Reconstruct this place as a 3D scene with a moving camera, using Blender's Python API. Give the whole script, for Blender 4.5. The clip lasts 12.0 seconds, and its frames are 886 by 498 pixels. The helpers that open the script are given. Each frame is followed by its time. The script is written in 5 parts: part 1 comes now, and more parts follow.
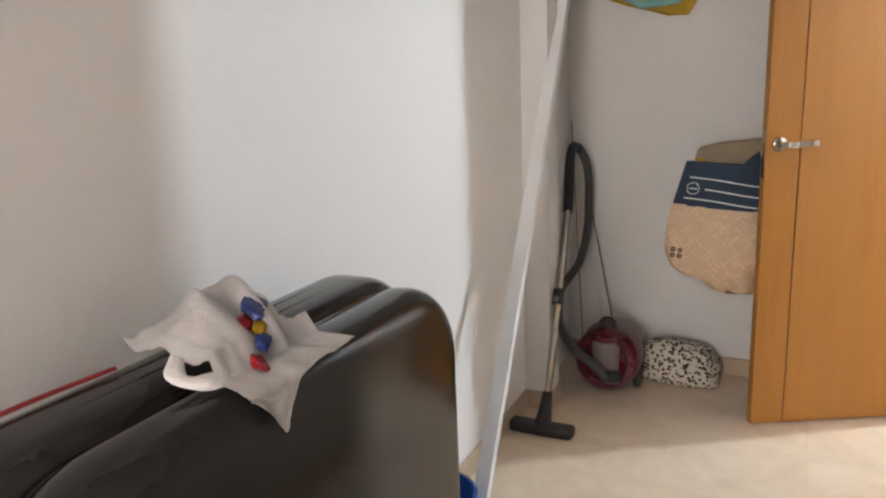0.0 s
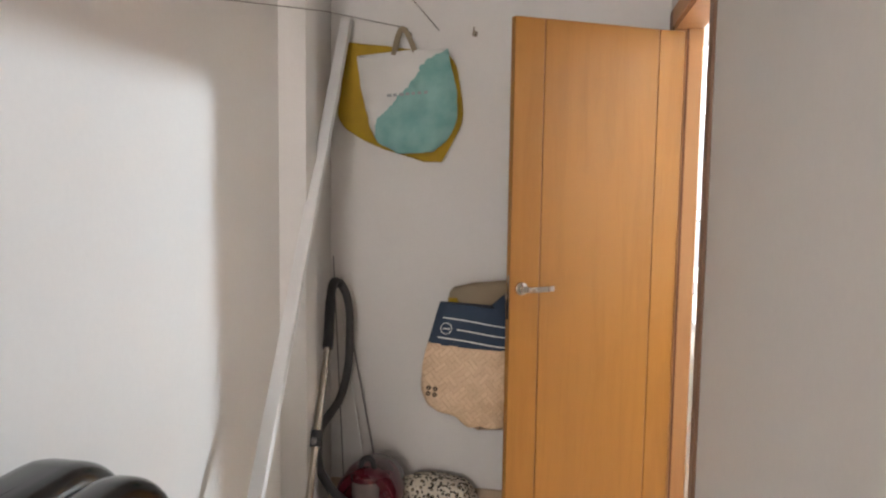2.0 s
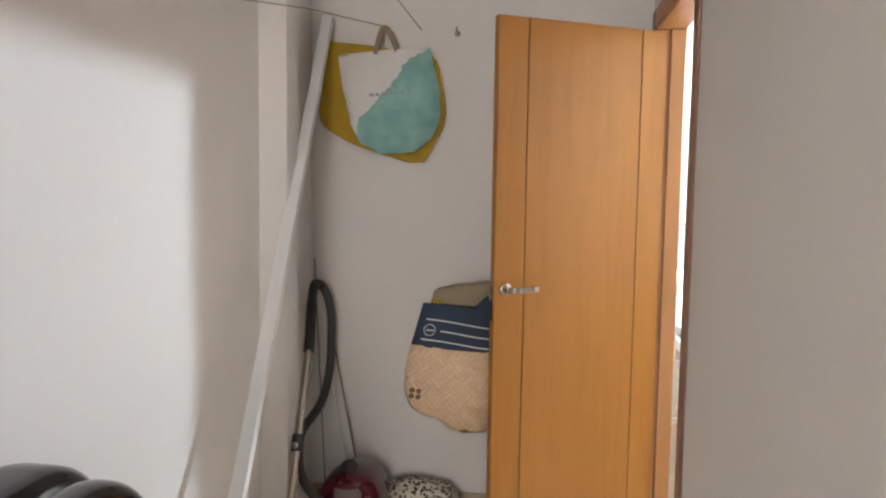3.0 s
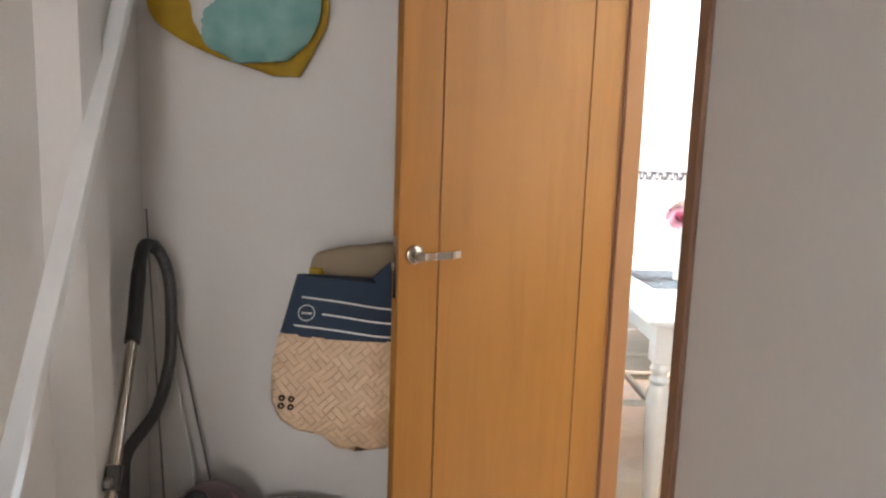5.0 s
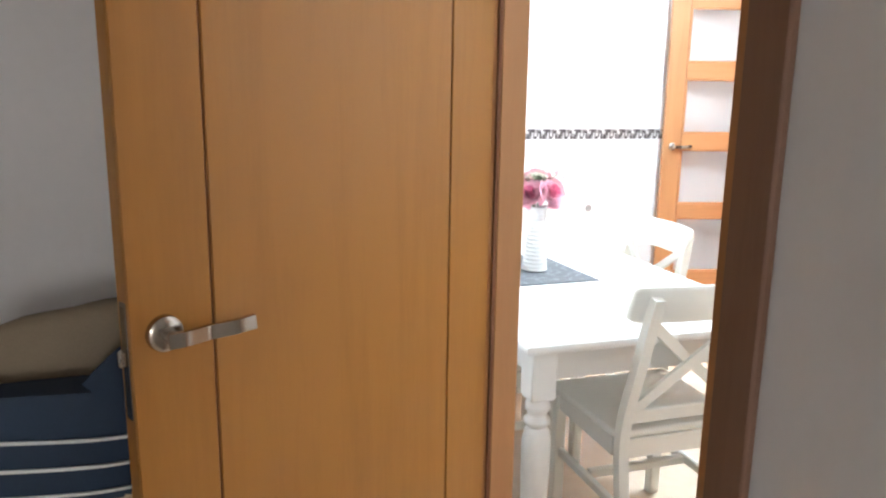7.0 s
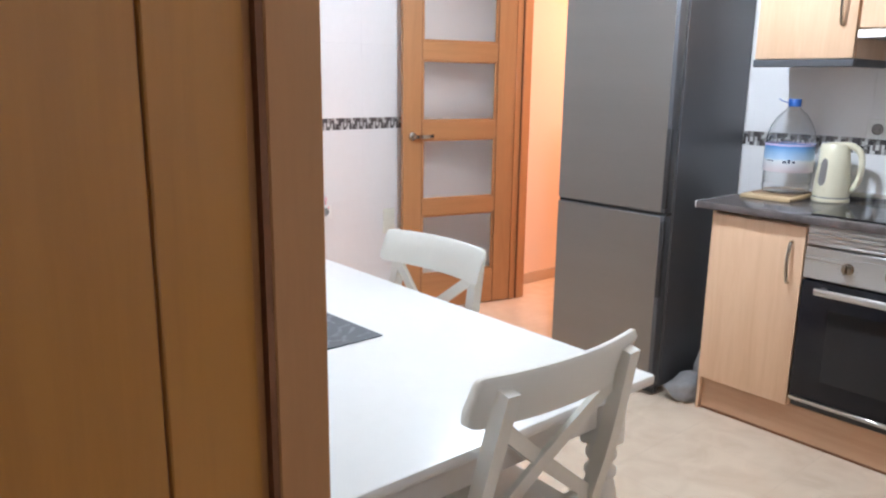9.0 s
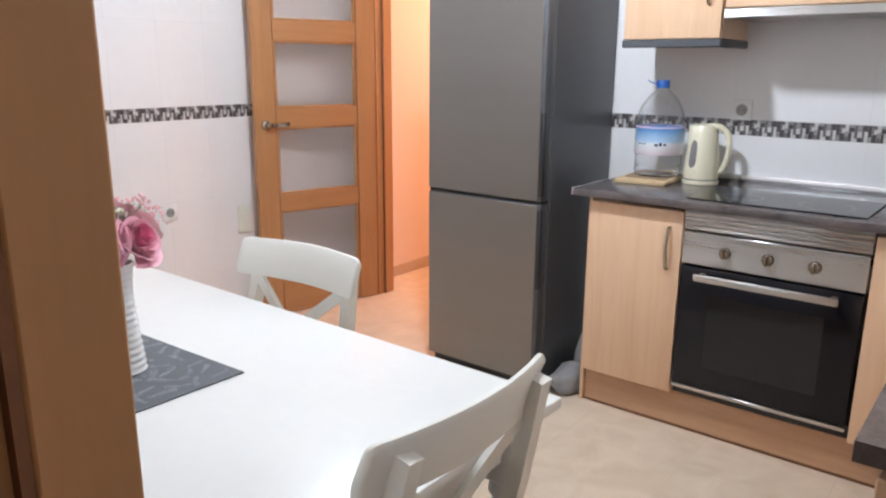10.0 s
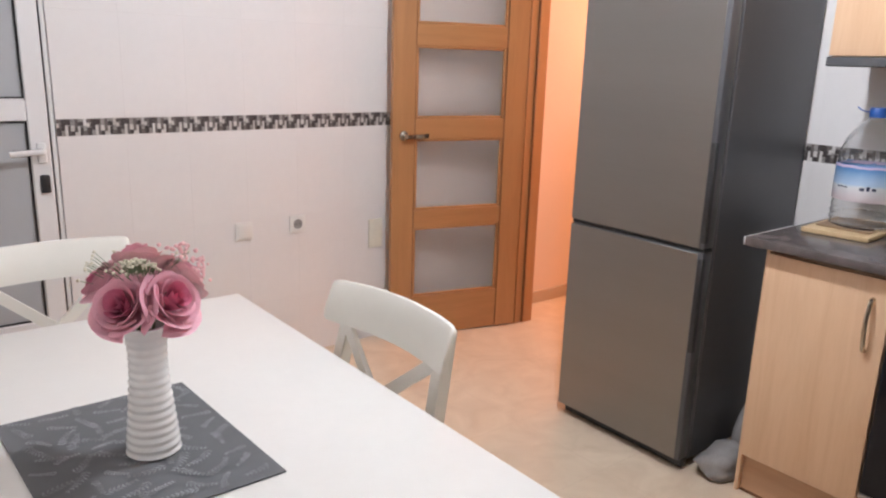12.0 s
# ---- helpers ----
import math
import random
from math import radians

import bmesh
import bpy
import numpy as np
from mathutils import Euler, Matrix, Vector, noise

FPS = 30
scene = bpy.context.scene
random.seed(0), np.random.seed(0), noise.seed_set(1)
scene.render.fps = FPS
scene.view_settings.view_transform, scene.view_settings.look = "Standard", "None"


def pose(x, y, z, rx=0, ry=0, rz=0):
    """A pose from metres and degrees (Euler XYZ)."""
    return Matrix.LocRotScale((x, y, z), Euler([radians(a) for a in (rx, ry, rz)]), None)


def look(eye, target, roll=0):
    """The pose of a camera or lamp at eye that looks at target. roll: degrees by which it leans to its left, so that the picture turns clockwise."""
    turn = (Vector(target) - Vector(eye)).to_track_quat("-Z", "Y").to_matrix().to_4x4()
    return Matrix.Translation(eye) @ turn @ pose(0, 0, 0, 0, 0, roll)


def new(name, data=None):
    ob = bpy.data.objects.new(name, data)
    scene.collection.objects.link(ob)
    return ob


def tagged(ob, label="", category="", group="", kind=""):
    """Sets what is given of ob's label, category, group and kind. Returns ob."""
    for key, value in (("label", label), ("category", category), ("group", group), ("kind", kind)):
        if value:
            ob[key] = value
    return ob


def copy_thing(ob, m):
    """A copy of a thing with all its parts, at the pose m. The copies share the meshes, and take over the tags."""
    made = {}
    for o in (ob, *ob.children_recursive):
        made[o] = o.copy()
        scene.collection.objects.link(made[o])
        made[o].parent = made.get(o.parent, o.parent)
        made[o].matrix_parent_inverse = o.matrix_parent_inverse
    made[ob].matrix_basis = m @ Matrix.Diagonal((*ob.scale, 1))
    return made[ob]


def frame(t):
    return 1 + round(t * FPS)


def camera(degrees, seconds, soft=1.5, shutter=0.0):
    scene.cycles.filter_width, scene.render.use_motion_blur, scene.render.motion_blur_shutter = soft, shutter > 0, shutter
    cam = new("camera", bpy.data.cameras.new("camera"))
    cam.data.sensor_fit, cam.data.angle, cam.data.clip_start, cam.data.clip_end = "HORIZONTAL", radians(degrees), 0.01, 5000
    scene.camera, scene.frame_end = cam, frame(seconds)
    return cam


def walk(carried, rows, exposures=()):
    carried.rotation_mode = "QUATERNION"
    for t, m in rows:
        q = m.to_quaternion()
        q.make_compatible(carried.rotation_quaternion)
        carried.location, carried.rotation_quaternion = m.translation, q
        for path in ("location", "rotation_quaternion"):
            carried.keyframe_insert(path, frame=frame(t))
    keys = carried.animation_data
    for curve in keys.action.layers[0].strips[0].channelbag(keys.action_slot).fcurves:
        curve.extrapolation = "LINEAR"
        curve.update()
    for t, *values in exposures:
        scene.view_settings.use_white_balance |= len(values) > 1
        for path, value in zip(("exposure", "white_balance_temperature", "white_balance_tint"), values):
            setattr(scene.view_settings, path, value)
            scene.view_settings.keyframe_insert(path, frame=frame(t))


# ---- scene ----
cam = camera(61.6, 12.0, soft=2.2)
EXPOSURES = [(0, 0.30, 6350, 12), (2.5, 0.26, 6350, 12), (4.5, 0.18, 6250, 12), (6.7, -0.10, 5950, 10), (8.3, -1.14, 6000, 15), (10, -1.57, 6350, 18), (12, -1.80, 6850, 23)]
PATH = [
    (0, (-0.516, -3.135, 1.33), (-1.379, -1.39, 0.873), -2.4),
    (0.3, (-0.496, -3.107, 1.346), (-1.202, -1.294, 0.884), -1.6),
    (0.5, (-0.46, -3.091, 1.348), (-1.098, -1.246, 0.913), -1.1),
    (1, (-0.466, -3.097, 1.4), (-0.939, -1.183, 1.066), 0.5),
    (1.5, (-0.449, -3.065, 1.428), (-0.84, -1.118, 1.191), 1.1),
    (2, (-0.461, -3.069, 1.443), (-0.773, -1.102, 1.261), 0.8),
    (2.5, (-0.464, -3.074, 1.427), (-0.744, -1.1, 1.273), 0.8),
    (2.7, (-0.468, -3.072, 1.424), (-0.739, -1.097, 1.269), 0.8),
    (4.5, (-0.559, -2.484, 1.391), (-0.645, -0.507, 1.103), 1.6),
    (5, (-0.566, -2.247, 1.358), (-0.524, -0.27, 1.059), 1.9),
    (5.5, (-0.569, -2.027, 1.376), (-0.412, -0.064, 1.029), 2.0),
    (6, (-0.612, -1.81, 1.385), (-0.315, 0.131, 1.008), 2.0),
    (6.5, (-0.6, -1.578, 1.368), (-0.14, 0.327, 0.97), 1.8),
    (6.7, (-0.573, -1.489, 1.37), (-0.058, 0.402, 0.97), 1.4),
    (8.3, (-0.413, -0.81, 1.373), (0.622, 0.841, 0.922), 1.1),
    (8.5, (-0.359, -0.736, 1.369), (0.731, 0.881, 0.925), 1.4),
    (9, (-0.283, -0.583, 1.373), (0.982, 0.902, 0.933), 0.8),
    (9.5, (-0.214, -0.446, 1.381), (1.227, 0.864, 0.923), 0.1),
    (10, (-0.12, -0.369, 1.381), (1.396, 0.843, 0.897), 0.4),
    (10.5, (-0.015, -0.299, 1.376), (1.527, 0.869, 0.867), 0.6),
    (11, (0.075, -0.212, 1.383), (1.597, 0.967, 0.841), 0.3),
    (11.5, (0.166, -0.186, 1.408), (1.571, 1.129, 0.861), 0.6),
    (12, (0.255, -0.169, 1.433), (1.464, 1.345, 0.937), 1.8),
]
walk(cam, [(t, look(eye, target, roll)) for t, eye, target, roll in PATH], EXPOSURES)

# ---- world and large lights ----
world = bpy.data.worlds.new("sky")
scene.world = world
world.use_nodes = True
wn = world.node_tree
sky = wn.nodes.new("ShaderNodeTexSky")
sky.sky_type, sky.sun_disc = "NISHITA", False
sky.sun_elevation, sky.sun_rotation = radians(40), radians(200)
wn.nodes["Background"].inputs["Strength"].default_value = 0.12
wn.links.new(sky.outputs["Color"], wn.nodes["Background"].inputs["Color"])

LAUNDRY_WINDOW, KITCHEN_LAMP, HALL_LAMP = 43.0, 2350.0, 125.0


def area(name, m, w, h, power, colour):
    la = bpy.data.lights.new(name, "AREA")
    la.shape, la.size, la.size_y, la.energy, la.color = "RECTANGLE", w, h, power, colour
    ob = new(name, la)
    ob.matrix_world = m
    return ob


# ---- materials ----
def nodes_of(name):
    m = bpy.data.materials.new(name)
    m.use_nodes = True
    nt = m.node_tree
    return m, nt, nt.nodes["Principled BSDF"]


def surf(name, col, rough=0.5, metal=0.0, var=0.1, scale=3.0, fine=90.0, bump=0.08, stretch=(1, 1, 1), coat=0.0, spec=0.5, rvar=0.1, piece=0.0):
    m, nt, p = nodes_of(name)
    n, l = nt.nodes, nt.links
    tc, mp = n.new("ShaderNodeTexCoord"), n.new("ShaderNodeMapping")
    mp.inputs["Scale"].default_value = stretch
    l.new(tc.outputs["Object"], mp.inputs["Vector"])
    big, small = n.new("ShaderNodeTexNoise"), n.new("ShaderNodeTexNoise")
    big.inputs["Scale"].default_value, big.inputs["Detail"].default_value = scale, 4
    small.inputs["Scale"].default_value, small.inputs["Detail"].default_value = fine, 3
    l.new(mp.outputs[0], big.inputs["Vector"])
    l.new(mp.outputs[0], small.inputs["Vector"])
    mix = n.new("ShaderNodeMath")
    mix.operation = "MULTIPLY_ADD"
    l.new(small.outputs["Fac"], mix.inputs[0])
    mix.inputs[1].default_value = 0.4
    l.new(big.outputs["Fac"], mix.inputs[2])
    mr = n.new("ShaderNodeMapRange")
    mr.inputs["From Min"].default_value, mr.inputs["From Max"].default_value = 0.4, 1.0
    mr.inputs["To Min"].default_value, mr.inputs["To Max"].default_value = 1 - var, 1 + var
    l.new(mix.outputs[0], mr.inputs["Value"])
    last = mr.outputs[0]
    if piece:
        oi, pr = n.new("ShaderNodeObjectInfo"), n.new("ShaderNodeMapRange")
        pr.inputs["To Min"].default_value, pr.inputs["To Max"].default_value = 1 - piece, 1 + piece
        l.new(oi.outputs["Random"], pr.inputs["Value"])
        mm = n.new("ShaderNodeMath")
        mm.operation = "MULTIPLY"
        l.new(last, mm.inputs[0])
        l.new(pr.outputs[0], mm.inputs[1])
        last = mm.outputs[0]
    vm = n.new("ShaderNodeVectorMath")
    vm.operation = "SCALE"
    vm.inputs[0].default_value = col
    l.new(last, vm.inputs["Scale"])
    l.new(vm.outputs[0], p.inputs["Base Color"])
    rr = n.new("ShaderNodeMapRange")
    rr.inputs["To Min"].default_value, rr.inputs["To Max"].default_value = max(0.02, rough - rvar), min(1, rough + rvar)
    l.new(big.outputs["Fac"], rr.inputs["Value"])
    l.new(rr.outputs[0], p.inputs["Roughness"])
    p.inputs["Metallic"].default_value = metal
    p.inputs["Specular IOR Level"].default_value = spec
    p.inputs["Coat Weight"].default_value = coat
    p.inputs["Coat Roughness"].default_value = 0.12
    if bump:
        b = n.new("ShaderNodeBump")
        b.inputs["Strength"].default_value, b.inputs["Distance"].default_value = bump, 0.004
        l.new(mix.outputs[0], b.inputs["Height"])
        l.new(b.outputs[0], p.inputs["Normal"])
    return m


def wood(name, dark, light, stretch, rough=0.38, scale=3.0, coat=0.15, pore=0.06):
    """Varnished wood: long streaks along the axis with the smallest stretch, a broad cloudiness and fine pores."""
    m, nt, p = nodes_of(name)
    n, l = nt.nodes, nt.links
    tc, mp = n.new("ShaderNodeTexCoord"), n.new("ShaderNodeMapping")
    mp.inputs["Scale"].default_value = stretch
    l.new(tc.outputs["Object"], mp.inputs["Vector"])
    a, b, c = (n.new("ShaderNodeTexNoise") for _ in range(3))
    for t, s, d in ((a, scale, 6), (b, scale * 9, 4), (c, 1.6, 2)):
        t.inputs["Scale"].default_value, t.inputs["Detail"].default_value = s, d
    a.inputs["Distortion"].default_value = 0.8
    l.new(mp.outputs[0], a.inputs["Vector"])
    l.new(mp.outputs[0], b.inputs["Vector"])
    l.new(tc.outputs["Object"], c.inputs["Vector"])
    s1 = n.new("ShaderNodeMath")
    s1.operation = "MULTIPLY_ADD"
    l.new(b.outputs["Fac"], s1.inputs[0])
    s1.inputs[1].default_value = 0.35
    l.new(a.outputs["Fac"], s1.inputs[2])
    s2 = n.new("ShaderNodeMath")
    s2.operation = "MULTIPLY_ADD"
    l.new(c.outputs["Fac"], s2.inputs[0])
    s2.inputs[1].default_value = 0.5
    l.new(s1.outputs[0], s2.inputs[2])
    r = n.new("ShaderNodeValToRGB")
    r.color_ramp.elements[0].position, r.color_ramp.elements[0].color = 0.62, (*dark, 1)
    r.color_ramp.elements[1].position, r.color_ramp.elements[1].color = 1.2, (*light, 1)
    r.color_ramp.elements[1].position = 1.0
    l.new(s2.outputs[0], r.inputs[0])
    l.new(r.outputs[0], p.inputs["Base Color"])
    p.inputs["Roughness"].default_value = rough
    p.inputs["Coat Weight"].default_value, p.inputs["Coat Roughness"].default_value = coat, 0.2
    bp = n.new("ShaderNodeBump")
    bp.inputs["Strength"].default_value, bp.inputs["Distance"].default_value = pore, 0.002
    l.new(b.outputs["Fac"], bp.inputs["Height"])
    l.new(bp.outputs[0], p.inputs["Normal"])
    return m


def floor_material():
    """Polished cream stoneware: cloudy veins, hair-thin joints 0.45 m apart."""
    m, nt, p = nodes_of("cream_floor_tile")
    n, l = nt.nodes, nt.links
    tc = n.new("ShaderNodeTexCoord")
    a, b = n.new("ShaderNodeTexNoise"), n.new("ShaderNodeTexNoise")
    a.inputs["Scale"].default_value, a.inputs["Detail"].default_value, a.inputs["Distortion"].default_value = 5, 6, 1.5
    b.inputs["Scale"].default_value, b.inputs["Detail"].default_value = 12, 3
    l.new(tc.outputs["Object"], a.inputs["Vector"])
    l.new(tc.outputs["Object"], b.inputs["Vector"])
    r = n.new("ShaderNodeValToRGB")
    r.color_ramp.elements[0].position, r.color_ramp.elements[0].color = 0.3, (0.67, 0.53, 0.395, 1)
    r.color_ramp.elements[1].position, r.color_ramp.elements[1].color = 0.7, (0.76, 0.625, 0.48, 1)
    l.new(a.outputs["Fac"], r.inputs[0])
    br = n.new("ShaderNodeTexBrick")
    br.offset = 0.0
    br.inputs["Scale"].default_value = 1.0
    br.inputs["Brick Width"].default_value, br.inputs["Row Height"].default_value = 0.45, 0.45
    br.inputs["Mortar Size"].default_value, br.inputs["Mortar Smooth"].default_value = 0.0012, 0.3
    l.new(tc.outputs["Object"], br.inputs["Vector"])
    mx = n.new("ShaderNodeMix")
    mx.data_type = "RGBA"
    l.new(br.outputs["Fac"], mx.inputs["Factor"])
    l.new(r.outputs[0], mx.inputs["A"])
    mx.inputs["B"].default_value = (0.64, 0.51, 0.385, 1)
    l.new(mx.outputs["Result"], p.inputs["Base Color"])
    rr = n.new("ShaderNodeMapRange")
    rr.inputs["To Min"].default_value, rr.inputs["To Max"].default_value = 0.20, 0.28
    l.new(b.outputs["Fac"], rr.inputs["Value"])
    l.new(rr.outputs[0], p.inputs["Roughness"])
    return m


def glass(name, col=(1, 1, 1), rough=0.0, ior=1.45):
    m, nt, p = nodes_of(name)
    p.inputs["Base Color"].default_value = (*col, 1)
    p.inputs["Transmission Weight"].default_value = 1
    p.inputs["Roughness"].default_value, p.inputs["IOR"].default_value = rough, ior
    if rough > 0.1:
        n, l = nt.nodes, nt.links
        t, b = n.new("ShaderNodeTexNoise"), n.new("ShaderNodeBump")
        t.inputs["Scale"].default_value = 220
        b.inputs["Strength"].default_value, b.inputs["Distance"].default_value = 0.3, 0.002
        l.new(t.outputs["Fac"], b.inputs["Height"])
        l.new(b.outputs[0], p.inputs["Normal"])
    return m


def glow(name, col, strength):
    m, nt, p = nodes_of(name)
    p.inputs["Base Color"].default_value = (0.8, 0.8, 0.8, 1)
    p.inputs["Emission Color"].default_value = (*col, 1)
    p.inputs["Emission Strength"].default_value = strength
    return m


PLASTER = surf("white_plaster_paint", (0.76, 0.735, 0.715), 0.75, var=0.035, scale=1.3, fine=60, bump=0.10)
HALLPAINT = surf("peach_hall_paint", (0.78, 0.62, 0.50), 0.7, var=0.04, scale=1.3, fine=60, bump=0.1)
CEILING = surf("white_ceiling_paint", (0.80, 0.79, 0.77), 0.85, var=0.03, scale=1.0, fine=50, bump=0.08)
FLOOR = floor_material()
SKIRT = surf("beige_skirting_tile", (0.50, 0.38, 0.27), 0.35, var=0.12, scale=6, bump=0.02)
TILE = surf("white_glazed_wall_tile", (0.80, 0.78, 0.77), 0.22, var=0.03, scale=2.0, fine=30, bump=0.015, piece=0.004)
GROUT = surf("pale_grout", (0.785, 0.765, 0.755), 0.8, var=0.08, scale=9)
CHIPS = {name: surf(name + "_glazed_chips", col, 0.3, var=0.2, scale=25, fine=90, bump=0.02) for name, col in (("dark", (0.080, 0.068, 0.067)), ("brown", (0.165, 0.145, 0.138)), ("grey", (0.33, 0.31, 0.30)), ("pale", (0.64, 0.62, 0.60)))}
HONEY = wood("honey_beech_veneer", (0.35, 0.147, 0.0225), (0.405, 0.177, 0.029), (6, 6, 0.5), scale=3.0, coat=0.06, rough=0.45)
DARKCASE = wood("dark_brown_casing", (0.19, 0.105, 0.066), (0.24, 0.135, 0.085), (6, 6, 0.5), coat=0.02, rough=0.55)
LINING = wood("beech_door_lining", (0.43, 0.203, 0.072), (0.49, 0.238, 0.09), (6, 6, 0.5), coat=0.04, rough=0.5)
REDBEECH = wood("reddish_beech_veneer", (0.38, 0.178, 0.070), (0.45, 0.217, 0.088), (6, 6, 0.5), scale=3.0, coat=0.06, rough=0.42)
REDBEECHX = wood("reddish_beech_cross", (0.38, 0.178, 0.070), (0.45, 0.217, 0.088), (0.5, 6, 6), scale=3.0, coat=0.06, rough=0.42)
GROOVE = surf("dark_groove", (0.19, 0.075, 0.028), 0.7, var=0.2)
BEECH = wood("pale_beech_laminate", (0.70, 0.445, 0.272), (0.77, 0.515, 0.332), (8, 8, 0.6), rough=0.4, coat=0.05)
PLINTH = wood("beech_plinth", (0.50, 0.285, 0.165), (0.57, 0.345, 0.21), (8, 0.6, 8), rough=0.45, coat=0.0)
WORKTOP = surf("dark_stone_laminate", (0.105, 0.088, 0.085), 0.22, var=0.45, scale=14, fine=160, bump=0.03)
STEEL = surf("brushed_steel", (0.54, 0.525, 0.505), 0.28, metal=1, var=0.06, scale=3, fine=120, bump=0.03, stretch=(1, 0.05, 4))
STEEL.node_tree.nodes["Principled BSDF"].inputs["Anisotropic"].default_value = 0.85
STEEL.node_tree.nodes["Principled BSDF"].inputs["Anisotropic Rotation"].default_value = 0.25
STEELGRAIN = STEEL.node_tree.nodes.new("ShaderNodeTangent")
STEELGRAIN.direction_type, STEELGRAIN.axis = "RADIAL", "Z"
STEEL.node_tree.links.new(STEELGRAIN.outputs[0], STEEL.node_tree.nodes["Principled BSDF"].inputs["Tangent"])
DARKSTEEL = surf("dark_brushed_steel", (0.262, 0.245, 0.230), 0.36, metal=0.85, var=0.06, scale=2, fine=200, bump=0.02, stretch=(1, 0.05, 3))
FRIDGESIDE = surf("grey_painted_steel", (0.085, 0.088, 0.096), 0.34, metal=0.2, var=0.06, scale=2, bump=0.02)
CHROME = surf("satin_nickel", (0.44, 0.39, 0.33), 0.24, metal=1, var=0.04, bump=0)
BLACKGLASS = surf("black_glass", (0.010, 0.010, 0.013), 0.07, var=0.05, bump=0, spec=0.22, rvar=0.02)
BLACKPLASTIC = surf("black_plastic", (0.022, 0.022, 0.024), 0.42, var=0.15, scale=8, bump=0.04)
WHITELACQ = surf("white_lacquered_wood", (0.80, 0.79, 0.755), 0.34, var=0.03, scale=3, fine=40, bump=0.02)
CHAIRWHITE = surf("cream_white_lacquer", (0.80, 0.785, 0.715), 0.36, var=0.03, scale=3, fine=40, bump=0.02)
WHITEALU = surf("white_aluminium_paint", (0.80, 0.80, 0.80), 0.35, var=0.02, bump=0.01)
WHITEPLASTIC = surf("white_plastic", (0.78, 0.775, 0.75), 0.35, var=0.03, bump=0.01)
FROST = glass("satin_glass", (0.80, 0.785, 0.76), 0.62)
CLEAR = glass("clear_glass", (0.97, 0.98, 0.98), 0.0)
MILK = glass("milky_glass", (0.9, 0.91, 0.92), 0.03)
MILK.node_tree.nodes["Principled BSDF"].inputs["Transmission Weight"].default_value = 0.35
MILK.node_tree.nodes["Principled BSDF"].inputs["Base Color"].default_value = (0.62, 0.63, 0.64, 1)
RUBBER = surf("black_rubber", (0.015, 0.015, 0.015), 0.75, var=0.15)


# ---- builders ----
def slab(bm, lo, hi, r=0.003, seg=1):
    """A box from corner to corner with rounded edges."""
    lo, hi = Vector(lo), Vector(hi)
    made = bmesh.ops.create_cube(bm, size=1.0, matrix=Matrix.Translation((lo + hi) / 2) @ Matrix.Diagonal((*(hi - lo), 1)))
    r = min(r, 0.45 * min(hi - lo))
    if r > 0:
        edges = list({e for v in made["verts"] for e in v.link_edges})
        bmesh.ops.bevel(bm, geom=edges, offset=r, segments=seg, affect="EDGES", profile=0.5)
    return bm


def block(lo, hi, r=0.003, seg=1):
    return slab(bmesh.new(), lo, hi, r, seg)


def lathe(bm, profile, centre=(0, 0, 0), n=24, axis="Z"):
    """A turned body from (radius, height) pairs; open ends are closed by a radius of 0."""
    rings = []
    for r, h in profile:
        ring = []
        for i in range(n if r > 1e-6 else 1):
            a = 2 * math.pi * i / n
            q = Vector((r * math.cos(a), r * math.sin(a), h))
            if axis == "X":
                q = Vector((q.z, q.x, q.y))
            elif axis == "Y":
                q = Vector((q.y, q.z, q.x))
            ring.append(bm.verts.new(q + Vector(centre)))
        rings.append(ring)
    for a, b in zip(rings, rings[1:]):
        for i in range(n):
            j = (i + 1) % n
            f = [a[i % len(a)], a[j % len(a)], b[j % len(b)], b[i % len(b)]]
            f = list(dict.fromkeys(f))
            if len(f) > 2:
                bm.faces.new(f)
    return bm


def tube(bm, pts, r, n=10, flat=1.0, cap=True):
    """A round or flattened rod along a line; r is one radius or one a point."""
    pts = [Vector(p) for p in pts]
    rs = r if isinstance(r, (list, tuple)) else [r] * len(pts)
    up, rings = None, []
    for i, p in enumerate(pts):
        d = (pts[min(i + 1, len(pts) - 1)] - pts[max(i - 1, 0)]).normalized()
        if up is None:
            up = Vector((0, 0, 1)) if abs(d.z) < 0.9 else Vector((0, 1, 0))
        side = d.cross(up).normalized()
        up = side.cross(d).normalized()
        rings.append([bm.verts.new(p + rs[i] * (math.cos(2 * math.pi * k / n) * side + flat * math.sin(2 * math.pi * k / n) * up)) for k in range(n)])
    for a, b in zip(rings, rings[1:]):
        for k in range(n):
            bm.faces.new((a[k], a[(k + 1) % n], b[(k + 1) % n], b[k]))
    if cap:
        bm.faces.new(rings[0][::-1])
        bm.faces.new(rings[-1])
    return bm


def bar(bm, pts, w, h, up=(0, 0, 1)):
    """A rectangular strip w wide and h thick along a line."""
    pts, up = [Vector(p) for p in pts], Vector(up)
    rings = []
    for i, p in enumerate(pts):
        d = (pts[min(i + 1, len(pts) - 1)] - pts[max(i - 1, 0)]).normalized()
        side = d.cross(up).normalized()
        u = side.cross(d).normalized()
        rings.append([bm.verts.new(p + sx * w / 2 * side + sy * h / 2 * u) for sx, sy in ((-1, -1), (1, -1), (1, 1), (-1, 1))])
    for a, b in zip(rings, rings[1:]):
        for k in range(4):
            bm.faces.new((a[k], a[(k + 1) % 4], b[(k + 1) % 4], b[k]))
    bm.faces.new(rings[0][::-1])
    bm.faces.new(rings[-1])
    return bm


